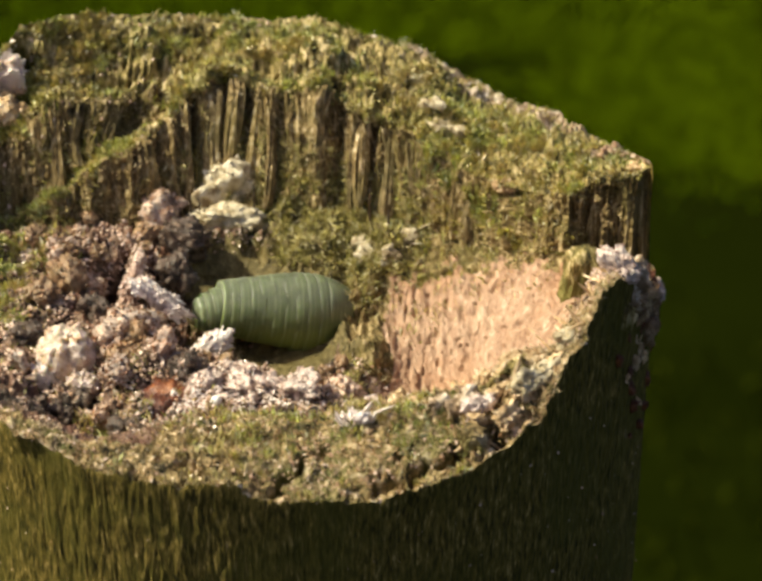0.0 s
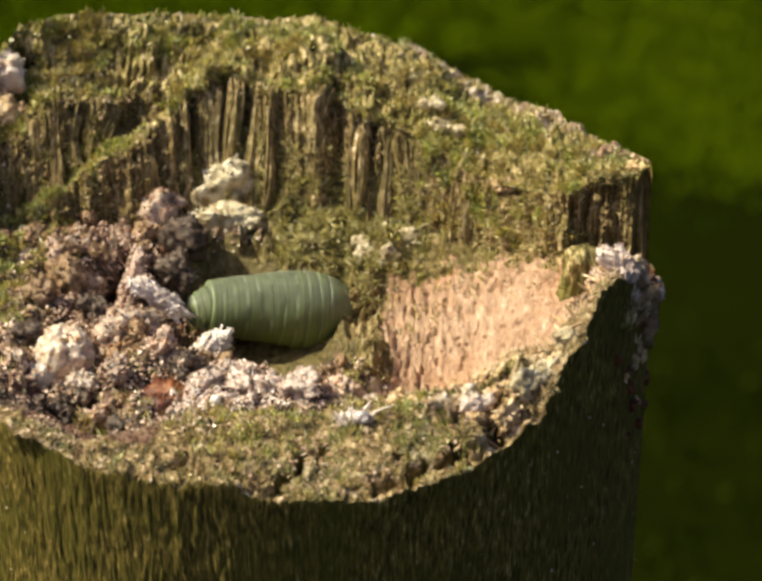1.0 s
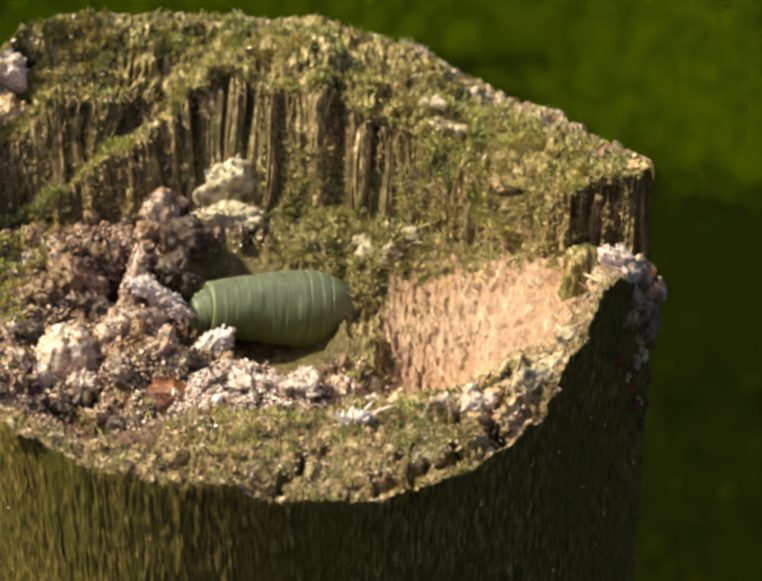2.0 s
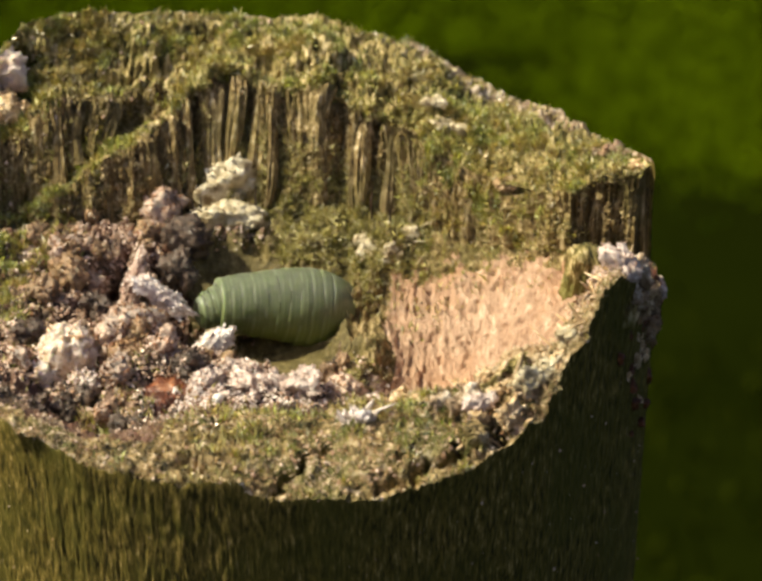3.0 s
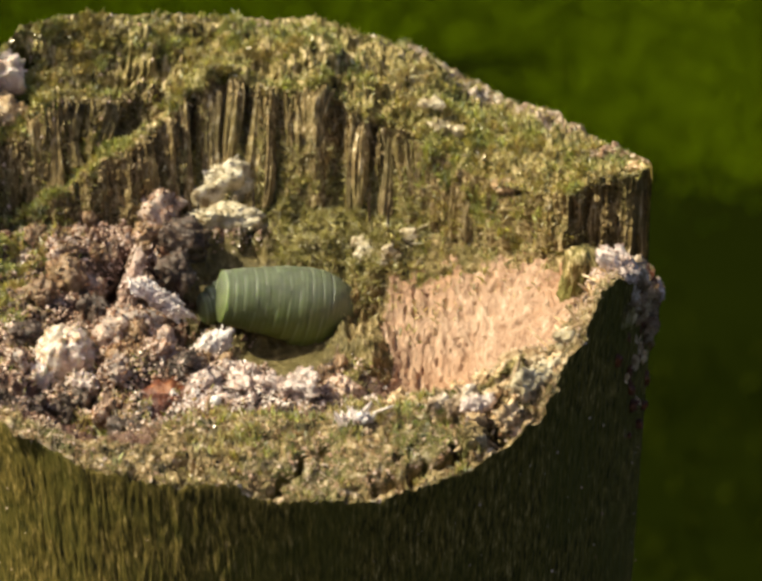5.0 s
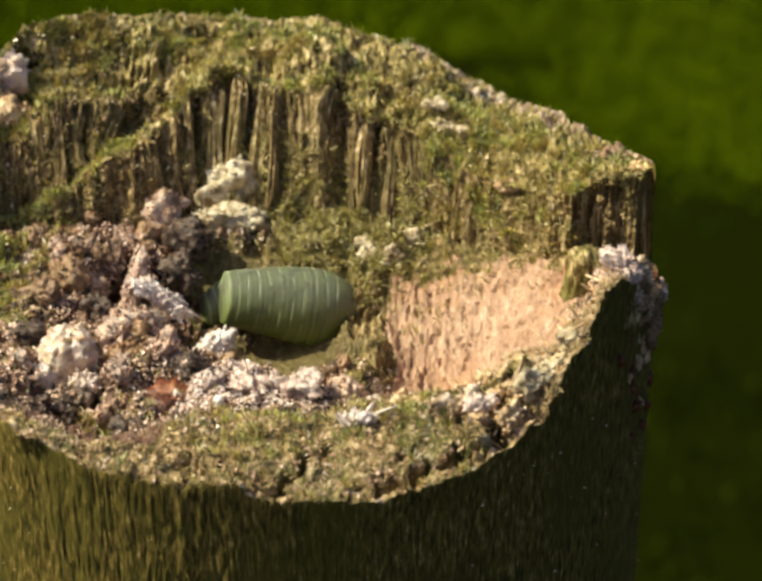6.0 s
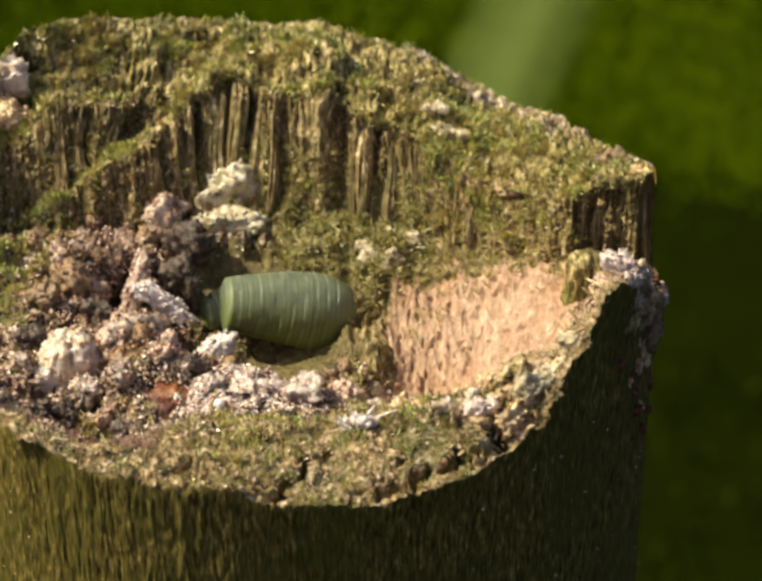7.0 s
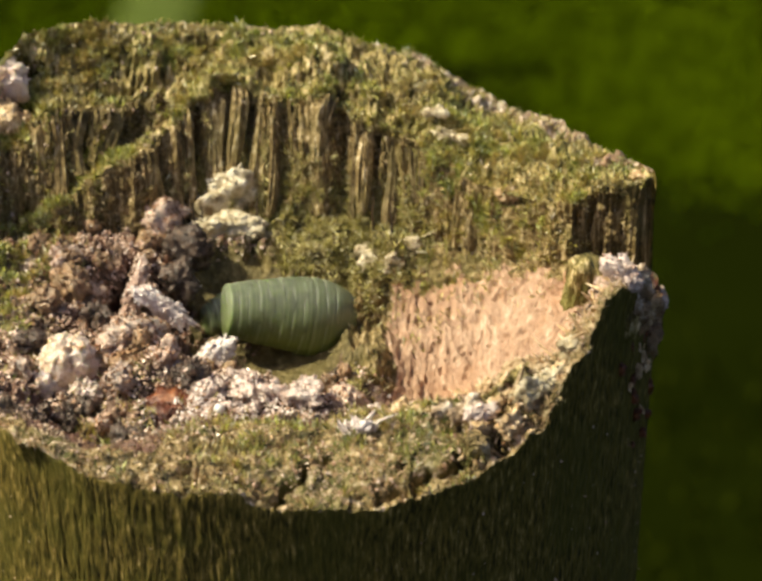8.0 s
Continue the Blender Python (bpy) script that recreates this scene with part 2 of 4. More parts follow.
FLOOR_MID = guide((-30.5, 0.0, -1.5), (-21.7, -5.0, -1.3), (-18.1, -5.5, -1.9), (-14.5, -6.5, -2.0), (-10.9, -7.0, -1.6), (-7.4, -7.0, -2.2), (-3.9, -7.5, -2.8), (0.0, -8.0, -3.2), (3.9, -7.5, -3.2), (8.2, -5.0, -4.1), (12.6, -3.0, -5.1), (17.8, -2.0, -3.6), (22.4, -5.0, 0.5), (26.7, -4.0, 3.3), (28.9, -2.5, 3.0), (31.6, 0.0, 1.4))
HOLLOW = guide((-30.5, 1.0, -1.0), (-22.5, 2.0, -1.2), (-18.8, 1.5, -1.5), (-15.1, 1.0, -1.8), (-11.5, 1.0, -2.3), (-8.0, 1.5, -4.7), (-4.4, 2.5, -6.3), (-0.4, 2.5, -6.6), (3.7, 2.2, -5.8), (8.2, 2.0, -4.6), (12.7, 2.0, -3.8), (17.9, 2.0, -2.2), (22.6, 0.0, 0.4), (26.9, -1.0, 2.3), (29.6, -0.1, 2.0), (31.7, 1.0, 1.4))
HOLLOW_BACK = guide((-30.6, 2.0, 0.0), (-22.9, 7.0, -0.3), (-19.3, 7.0, -0.3), (-15.6, 7.5, -0.5), (-11.9, 8.0, -0.4), (-8.3, 8.0, -1.6), (-4.6, 8.0, -2.1), (-0.5, 8.0, -1.9), (3.7, 7.5, -1.3), (8.2, 6.5, -1.5), (12.7, 5.0, -2.5), (18.0, 5.0, -1.1), (22.7, 2.0, 0.8), (26.9, 0.0, 2.7), (29.6, 0.9, 2.1), (31.7, 2.0, 1.2))
WALL_FOOT = guide((-30.7, 3.0, 1.0), (-23.3, 10.0, -0.1), (-19.6, 10.5, -0.4), (-15.9, 11.0, -0.6), (-12.2, 12.0, -0.5), (-8.5, 13.0, -0.1), (-4.8, 14.0, 0.1), (-0.6, 14.0, -0.2), (3.6, 14.0, 0.5), (8.2, 13.0, 0.1), (12.8, 11.5, -0.7), (18.1, 8.0, -0.4), (22.8, 3.4, 1.8), (27.1, 3.0, 1.8), (29.6, 3.1, 1.4), (31.2, 3.4, 1.1))
WALL_TOP = guide((-30.9, 4.0, 4.8), (-23.3, 10.8, 0.4), (-19.5, 11.3, 1.8), (-15.8, 13.0, 4.6), (-12.1, 14.0, 6.2), (-8.5, 17.5, 7.9), (-4.8, 20.0, 9.5), (-0.6, 20.0, 8.5), (3.6, 20.0, 8.3), (8.2, 18.0, 6.5), (12.8, 16.0, 5.9), (18.1, 11.0, 4.5), (22.8, 5.0, 6.4), (27.0, 4.2, 7.5), (29.5, 3.2, 8.8), (31.1, 3.9, 9.1))
LEDGE = guide((-30.9, 4.5, 5.2), (-23.5, 12.5, 0.2), (-19.8, 13.5, 1.5), (-16.0, 15.0, 4.5), (-12.4, 17.0, 5.3), (-8.6, 19.5, 7.8), (-4.9, 21.5, 9.4), (-0.7, 21.5, 9.0), (3.5, 22.0, 8.5), (8.2, 19.5, 7.4), (12.8, 17.5, 6.7), (18.1, 12.5, 5.1), (22.8, 7.5, 6.3), (27.1, 4.4, 8.1), (29.6, 3.9, 8.8), (31.1, 4.2, 9.1))
UPPER_TOP = guide((-31.0, 5.0, 5.8), (-23.4, 15.0, 6.1), (-19.6, 16.5, 9.3), (-16.0, 18.0, 8.8), (-12.4, 20.0, 8.5), (-8.8, 22.0, 8.0), (-5.0, 23.5, 9.2), (-0.8, 24.0, 9.6), (3.5, 24.0, 9.4), (8.2, 21.5, 8.3), (12.8, 19.0, 7.8), (18.2, 14.0, 6.2), (22.9, 9.0, 6.9), (27.1, 6.0, 8.0), (29.6, 4.9, 8.7), (31.2, 4.4, 9.1))
CROWN = guide((-31.0, 5.5, 6.3), (-23.8, 20.0, 8.3), (-20.2, 22.0, 9.2), (-16.5, 23.5, 9.6), (-12.7, 25.0, 9.6), (-9.0, 26.0, 9.4), (-5.2, 27.0, 9.4), (-0.9, 27.5, 9.6), (3.4, 27.5, 9.6), (8.2, 25.0, 9.2), (12.9, 23.0, 8.7), (18.3, 19.0, 6.4), (23.1, 14.0, 7.1), (27.3, 9.5, 8.0), (29.7, 6.8, 8.7), (31.2, 4.7, 9.2))
RIM_BACK = guide((-31.2, 6.0, 6.8), (-23.6, 20.8, 12.3), (-20.2, 24.2, 13.2), (-16.6, 26.8, 12.6), (-12.9, 28.7, 11.7), (-9.2, 30.1, 11.0), (-5.3, 31.0, 10.3), (-1.0, 31.5, 9.8), (3.4, 31.3, 10.2), (8.2, 30.4, 8.7), (12.9, 28.7, 8.1), (18.5, 25.5, 6.1), (23.5, 21.0, 6.2), (27.7, 14.9, 6.4), (29.8, 8.5, 8.5), (31.0, 3.4, 10.3))
GUIDES = [RIM_OUTER, RIM_INNER, FLOOR_FRONT, FLOOR_MID, HOLLOW, HOLLOW_BACK, WALL_FOOT, WALL_TOP, LEDGE, UPPER_TOP, CROWN, RIM_BACK]
COLUMNS = 640
ROWS = (80, 50, 50, 60, 60, 60, 110, 30, 70, 50, 50)


def spline(p, t, tension=0.5):
    """Points on a cardinal spline through the rows of p at the parameters t (0 to len - 1)."""
    i = np.clip(np.floor(t).astype(int), 0, len(p) - 2)
    f = (t - i).reshape((-1,) + (1,) * (p.ndim - 1))
    p0, p1, p2, p3 = p[np.maximum(i - 1, 0)], p[i], p[i + 1], p[np.minimum(i + 2, len(p) - 1)]
    m1, m2 = tension * (p2 - p0), tension * (p3 - p1)
    return (2 * f**3 - 3 * f**2 + 1) * p1 + (f**3 - 2 * f**2 + f) * m1 + (-2 * f**3 + 3 * f**2) * p2 + (f**3 - f**2) * m2


def loft():
    u = np.linspace(0, len(RIM_OUTER) - 1, COLUMNS)
    curves = np.array([spline(g, u) for g in GUIDES])
    v = np.concatenate([np.linspace(k, k + 1, n, endpoint=False) for k, n in enumerate(ROWS)] + [[len(ROWS)]])
    return spline(curves, v, 0.28), v


def slopes(p):
    n = np.cross(np.gradient(p, axis=1), np.gradient(p, axis=0))
    n = n / np.maximum(np.linalg.norm(n, axis=2, keepdims=True), 1e-9)
    return n if n[..., 2].mean() > 0 else -n


def groove(x, y, a, b, width, wander):
    """Closeness (0 to 1) to a wandering line from a to b on the plan."""
    a, b = np.array(a), np.array(b)
    d = b - a
    s = np.clip(((x - a[0]) * d[0] + (y - a[1]) * d[1]) / (d @ d), 0, 1)
    off = wander * np.sin(s * 17) + 0.6 * wander * np.sin(s * 41 + 1)
    side = np.array([-d[1], d[0]]) / np.sqrt(d @ d)
    return np.exp(-((x - a[0] - s * d[0] - off * side[0]) ** 2 + (y - a[1] - s * d[1] - off * side[1]) ** 2) / width**2)


def carve(p, v):
    """Raises and digs the smooth loft: ridges of fibre, cracks, pits, crumbs and grain."""
    shape = p.shape[:2]
    x, y, z = p[..., 0], p[..., 1], p[..., 2]
    q = p.reshape(-1, 3)
    v = np.repeat(v[:, None], shape[1], 1)
    at = lambda sx, sy, sz, octaves, seed, fall=0.5: layered(q * (sx, sy, sz), octaves, seed, fall).reshape(shape)
    edge = np.clip((31.6 - np.abs(x)) / 3.0, 0.25, 1)
    wander = at(0.25, 0.25, 0.25, 3, 5)
    ragged = at(0.9, 0.9, 0.9, 3, 7)
    wall = step(5.9, 6.15, v + 0.15 * wander) * (1 - step(6.9, 7.1, v + 0.12 * ragged))
    recess = step(7.9, 8.1, v) * (1 - step(8.85, 9.1, v + 0.2 * wander)) * (1 - step(-8, -5, x))
    wall = np.maximum(wall, recess)
    bare = (step(9.2, 10.0, x + 0.4 * wander + 0.2 * ragged - 0.55 * (2.6 - v).clip(0)) * (1 - step(24.2, 25.0, x + 0.6 * wander + 0.5 * ragged))
            * step(1.75, 2.0, v + 0.85 * step(11, 14, x) + 0.16 * ragged) * (1 - step(5.0, 5.8, v + 0.35 * wander + 0.5 * ragged)))
    lip = 1 - step(1.2, 1.8, v + 0.35 * (1 - step(-9, -5, x)))
    crown = step(7.0, 7.3, v) * (1 - recess)
    # smooth walls of the larva's chamber
    clear = step(0.3, 0.65, np.maximum(np.maximum(bell(x, -4.0, 4.6) * bell(v, 4.95, 0.55), bell(x, 1.0, 4.6) * bell(v, 3.45, 0.6)), bell(x, 2.8, 1.5) * bell(v, 2.75, 0.5)))
    rough = (1 - 0.9 * bare) * (1 - 0.75 * clear)
    calm = 1 - 0.65 * lip
    d = rough * calm * (0.55 * at(0.3, 0.3, 0.3, 2, 11) * (1 - 0.7 * wall) + 0.46 * at(1.0, 1.0, 1.0, 3, 23) * (1 - 0.4 * wall)
                 + 0.17 * at(3.6, 3.6, 3.6, 3, 31, 0.6))
    # weathered humps and clefts of the crown
    d += crown * edge * (0.55 * at(0.5, 0.35, 0.35, 2, 37) - 1.1 * step(0.6, 0.9, 1 - np.abs(at(0.22, 0.75, 0.6, 2, 39)) * 2.5) * step(-0.2, 0.3, wander)
                         + 0.20 * (1 - np.abs(at(1.5, 0.35, 0.35, 2, 38)) * 2.2) + 0.16 * at(4.0, 1.2, 1.2, 2, 36))
    # upright fibre ridges on the back wall
    ridge = 1 - np.abs(at(0.42, 0.05, 0.06, 2, 41)) * 2.2
    fine = 1 - np.abs(at(1.6, 0.2, 0.10, 2, 47)) * 2
    d += wall * edge * (0.6 * ridge + 0.45 * fine + 0.2 * at(4.5, 0.4, 0.25, 2, 45) - 0.15)
    for centre, width, depth in ((-2.75, 0.30, 1.9), (8.5, 0.24, 1.7), (10.0, 0.25, 1.0), (5.4, 0.95, 0.9), (-6.9, 0.22, 1.0), (1.75, 0.3, 0.8), (0.2, 0.4, 0.7)):
        d -= depth * wall * bell(x + 0.25 * np.sin(z * 0.5), centre, width)
    # grain of the bare wood
    d += bare * (0.16 * at(0.9, 0.2, 0.2, 3, 53) + 0.09 * at(5, 1.6, 1.0, 2, 59) - 0.34 * step(0.3, 0.6, at(2.6, 1.0, 0.7, 2, 57)))
    # ridge between the hollow and the bare wood, pits, knobs and holes: place across and along, widths, height
    for cx, cv, wx, wv, high in ((8.0, 3.2, 1.7, 0.9, 1.7), (9.2, 5.4, 1.3, 0.6, 0.9), (-1.7, 8.6, 1.2, 0.45, -3.4), (20.0, 6.90, 0.8, 0.10, -1.3), (-2.0, 9.1, 1.5, 0.30, -2.6),
                                 (19.8, 7.05, 0.9, 0.08, 1.0), (15.6, 8.6, 1.2, 0.15, -1.0), (3.2, 9.1, 2.0, 0.5, 1.5), (3.2, 7.9, 1.8, 0.3, 0.9),
                                 (-15.0, 9.4, 5.0, 0.12, -2.0), (-13.0, 8.4, 1.5, 0.25, -1.6), (-12.9, 4.35, 1.5, 0.26, -4.6),
                                 (-10.4, 4.15, 1.3, 0.22, -4.0), (-7.9, 3.8, 1.7, 0.30, -3.4), (-14.5, 2.2, 3.5, 0.35, -1.8), (-7.0, 4.6, 2.0, 0.35, -1.6),
                                 (25.6, 4.6, 1.5, 0.9, 1.7), (28.6, 3.0, 1.8, 1.4, 0.9), (23.5, 4.6, 0.6, 0.8, -1.0), (-2.2, 2.5, 3.2, 0.45, 1.0), (2.9, 2.75, 1.2, 0.45, -1.6), (-3.4, 5.0, 4.2, 0.42, -2.3), (26.0, 6.40, 3.0, 0.34, -0.4), (-9.5, 2.9, 3.0, 0.5, 1.1),
                                 (1.0, 3.45, 5.0, 0.33, -1.7), (-17.0, 4.9, 5.0, 0.5, 1.2), (-22.0, 3.0, 3.0, 0.8, 1.2), (-12.5, 1.75, 4.0, 0.28, -1.7)):
        d += high * bell(x, cx, wx) * bell(v, cv, wv)
    # crumbling of the hollow's floor
    soft = step(1.4, 1.9, v) * (1 - step(5.6, 6.0, v)) * (1 - step(6.5, 8.5, x)) * (1 - 0.9 * bell(x, 0.5, 6.5) * bell(y, 1.5, 6.5)) * (1 - clear)
    d += soft * (0.9 * np.abs(at(0.55, 0.55, 0.55, 2, 73)) - 1.7 * step(0.22, 0.55, at(0.5, 0.5, 0.5, 2, 79)) + 0.35 * np.abs(at(1.7, 1.7, 1.7, 2, 81)))
    # upright fibres on the side of that ridge
    d += bell(x, 7.6, 1.8) * step(2.6, 3.0, v) * (1 - step(4.8, 5.3, v)) * 0.8 * (1 - np.abs(at(1.3, 0.15, 0.15, 2, 85)) * 2)
    # cracks along the front lip
    cracks = 0
    for a, b, w in (((4.6, -24.6), (0.6, -31.4), 0.46), ((14.8, -26.0), (6.6, -31.2), 0.46), ((18.2, -25.0), (14.8, -26.0), 0.4), ((-5.6, -28.6), (-0.8, -30.6), 0.45),
                    ((17.6, -23.0), (17.4, -26.4), 0.35), ((21.5, -19.5), (18.8, -21.0), 0.3), ((10.5, -27.0), (13.0, -24.0), 0.22)):
        cracks = np.maximum(cracks, groove(x, y, a, b, 0.85 * w, 0.35))
    d -= 2.4 * lip * cracks * step(0.04, 0.3, v)
    d += lip * (0.10 * (1 - 2 * np.abs(at(2.4, 2.0, 2.0, 2, 67))) + 0.10 * at(6.5, 6.5, 6.5, 2, 69) + 0.35 * (step(0.0, 0.22, at(0.36, 0.36, 0.5, 2, 63)) - 0.5))
    d += 0.5 * bell(v, 0.0, 0.25) * at(0.9, 0.9, 0.9, 3, 65) + 0.25 * bell(v, 0.0, 0.2) * at(2.6, 2.6, 1.2, 2, 66)
    d *= (0.65 + 0.35 * step(0.0, 0.2, v)) * (1 - 0.55 * step(10.4, 10.9, v)) * edge
    out = p + slopes(p) * d[..., None]
    return out, dict(v=v, wall=wall, bare=bare, wander=wander, ragged=ragged, lip=lip, cracks=cracks * lip, recess=recess, soft=soft, depth=d, clear=clear)


SMOOTH, V = loft()
TOP, AREA = carve(SMOOTH, V)
NORMAL = slopes(TOP)


def spot(x, y):
    """The place and normal of the broken top under a plan position, in millimetres."""
    k = np.argmin((TOP[..., 0] - x) ** 2 + (TOP[..., 1] - y) ** 2)
    return TOP.reshape(-1, 3)[k], NORMAL.reshape(-1, 3)[k]


def build_post():
    post = thing("wooden_post", (0, 0, -800), "old round wooden post with a broken, rotten, mossy hollow top", "post")
    lift = np.array((0, 0, 800.0))
    rows, cols = TOP.shape[:2]
    index = np.arange(rows * cols).reshape(rows, cols)
    quads = np.stack([index[:-1, :-1], index[:-1, 1:], index[1:, 1:], index[1:, :-1]], -1).reshape(-1, 4)
    verts = TOP.reshape(-1, 3)
    v, wall, bare, wander, clear = (AREA[k].reshape(-1)[quads[:, 0]] for k in ("v", "wall", "bare", "wander", "clear"))
    v = v + 0.2 * wander
    across = verts[quads[:, 0], 0] + wander
    inner = (across > -7.0) & (across < 12.0) & (v > 2.7) & (v < 5.95) & ((v > 3.5) | (across > 5.5)) | (clear > 0.5)
    # pale broken wood on the right; farther left a thin painted rim light
    edge = v > 10.93 - 0.50 * step(6, 14, across)
    kind = np.select([bare > 0.5, edge, wall > 0.5, v < 1.3 - 0.25 * (across < -7), (across > 6.4) & (v > 2.5) & (v < 5.0), inner, (across > 9) & (v > 3.9) & (v < 5.95), v < 5.95], [0, 6, 1, 2, 1, 5, 1, 3], 4)
    for k, name, material, label in ((0, "bare_wood_patch", FRESH, "freshly exposed pale orange wood"), (1, "fibrous_wall", WALL_WOOD, "torn upright brown wood fibres"),
                                     (2, "front_lip", RIM_WOOD, "crumbling cracked straw-coloured lip"), (3, "hollow_floor", FLOOR_DIRT, "rotten crumbly hollow"),
                                     (4, "crown", CROWN_WOOD, "mossy weathered upper edge"), (6, "back_edge", EDGE_WOOD, "pale reddish broken edge at the back, with rim light painted along its left"),
                                     (5, "larva_chamber", CHAMBER, "smooth tan chamber wall round the larva")):
        chosen = quads[kind == k]
        used, back = np.unique(chosen, return_inverse=True)
        part(name, verts[used] + lift, back.reshape(-1, 4)[:, ::-1], material, post, label)
    # the upright side below the lips
    around = lambda g: np.concatenate([g[0], g[4:-4:4, -1], g[-1][::-1], g[-5:3:-4, 0]])
    ring, base = around(TOP), around(SMOOTH)
    angle = np.arctan2(base[:, 1], base[:, 0])
    down = np.concatenate([np.linspace(0, 3, 14), np.linspace(3.3, 45, 125), np.geomspace(48, 800, 24)])
    levels = []
    for s in down:
        z = ring[:, 2] * (1 - s / 800) - s * (800 / 800)
        radius = 31.75 - 1.3 * (1 - np.exp(-s / 30)) + 0.1 * np.sin(angle * 3 + 1)
        w = step(0, 2.2, np.array(s))
        pts = np.stack([np.cos(angle) * 31.5, np.sin(angle) * 31.5, z], 1)
        g = 0.06 * layered(pts * (0.9, 0.9, 0.05), 2, 71) - 0.10 * np.abs(layered(pts * (2.6, 2.6, 0.22), 2, 77)) + 0.05 * layered(pts * (3.6, 3.6, 1.1), 2, 79) + 0.08 * layered(pts * (0.2, 0.2, 0.03), 2, 83)
        r = radius - 0.25 * w + g * w
        row = np.stack([np.cos(angle) * r, np.sin(angle) * r, z], 1)
        levels.append(ring * (1 - w) + row * w if s < 2.2 else row)
    levels = np.array(levels)
    levels[-1][:, 2] = -800
    n = len(ring)
    idx = np.arange(len(down) * n).reshape(len(down), n)
    nxt = np.roll(idx, -1, 1)
    faces = np.stack([idx[:-1], idx[1:], nxt[1:], nxt[:-1]], -1).reshape(-1, 4)
    part("side", levels.reshape(-1, 3) + lift, faces[:, ::-1], BARK, post, "weathered olive-brown side with upright grain")
    return post


post = build_post()
LIFT = np.array((0, 0, 800.0))


# ---- small stuff that grows and lies on the post ----
def scatter(weight, count, seed):
    rng = np.random.default_rng(seed)
    w = weight.ravel().clip(0)
    area = np.linalg.norm(np.cross(np.gradient(TOP, axis=1), np.gradient(TOP, axis=0)), axis=2).ravel()
    w = w * area
    pick = rng.choice(len(w), count, p=w / w.sum())
    return TOP.reshape(-1, 3)[pick], NORMAL.reshape(-1, 3)[pick], rng


def blades(points, normals, rng, length, width, spread, upward=0.0):
    n = len(points)
    way = normals + rng.normal(0, spread, (n, 3)) + (0, 0, upward)
    way /= np.linalg.norm(way, axis=1, keepdims=True)
    side = np.cross(way, rng.normal(0, 1, (n, 3)))
    side /= np.linalg.norm(side, axis=1, keepdims=True)
    fold = np.cross(way, side)
    L = rng.uniform(length[0], length[1], (n, 1))
    W = rng.uniform(width[0], width[1], (n, 1))
    a = points - way * 0.08 - side * W
    b = points - way * 0.08 + side * W
    c = points + way * L * 0.5 + fold * W * 1.2
    tip = points + way * L + fold * L * rng.uniform(-0.3, 0.3, (n, 1))
    verts = np.stack([a, b, c, tip], 1).reshape(-1, 3)
    i = np.arange(n)[:, None] * 4
    faces = np.concatenate([i + (0, 1, 2), i + (0, 2, 3), i + (1, 3, 2)], 1).reshape(-1, 3)
    return verts, faces


def crumbs(points, normals, rng, size):
    """Angular crumbs, each a jittered eight-faced lump."""
    ball = np.array([(1, 0, 0), (-1, 0, 0), (0, 1, 0), (0, -1, 0), (0, 0, 1), (0, 0, -1)]) * 1.1
    tri = np.array([(0, 2, 4), (2, 1, 4), (1, 3, 4), (3, 0, 4), (2, 0, 5), (1, 2, 5), (3, 1, 5), (0, 3, 5)])
    n = len(points)
    r = size[0] + (size[1] - size[0]) * rng.power(0.45, n)
    turn = rng.normal(0, 1, (n, 4))
    turn /= np.linalg.norm(turn, axis=1, keepdims=True)
    w, q = turn[:, :1, None], turn[:, None, 1:]
    v = ball[None] * rng.uniform(0.6, 1.25, (n, 6, 1)) * rng.uniform(0.6, 1.3, (n, 1, 3)) * r[:, None, None]
    v = v + 2 * np.cross(np.broadcast_to(q, v.shape), np.cross(np.broadcast_to(q, v.shape), v) + w * v)
    v += (points + normals * (0.3 * r)[:, None])[:, None]
    return v.reshape(-1, 3), (tri[None] + 6 * np.arange(n)[:, None, None]).reshape(-1, 3)


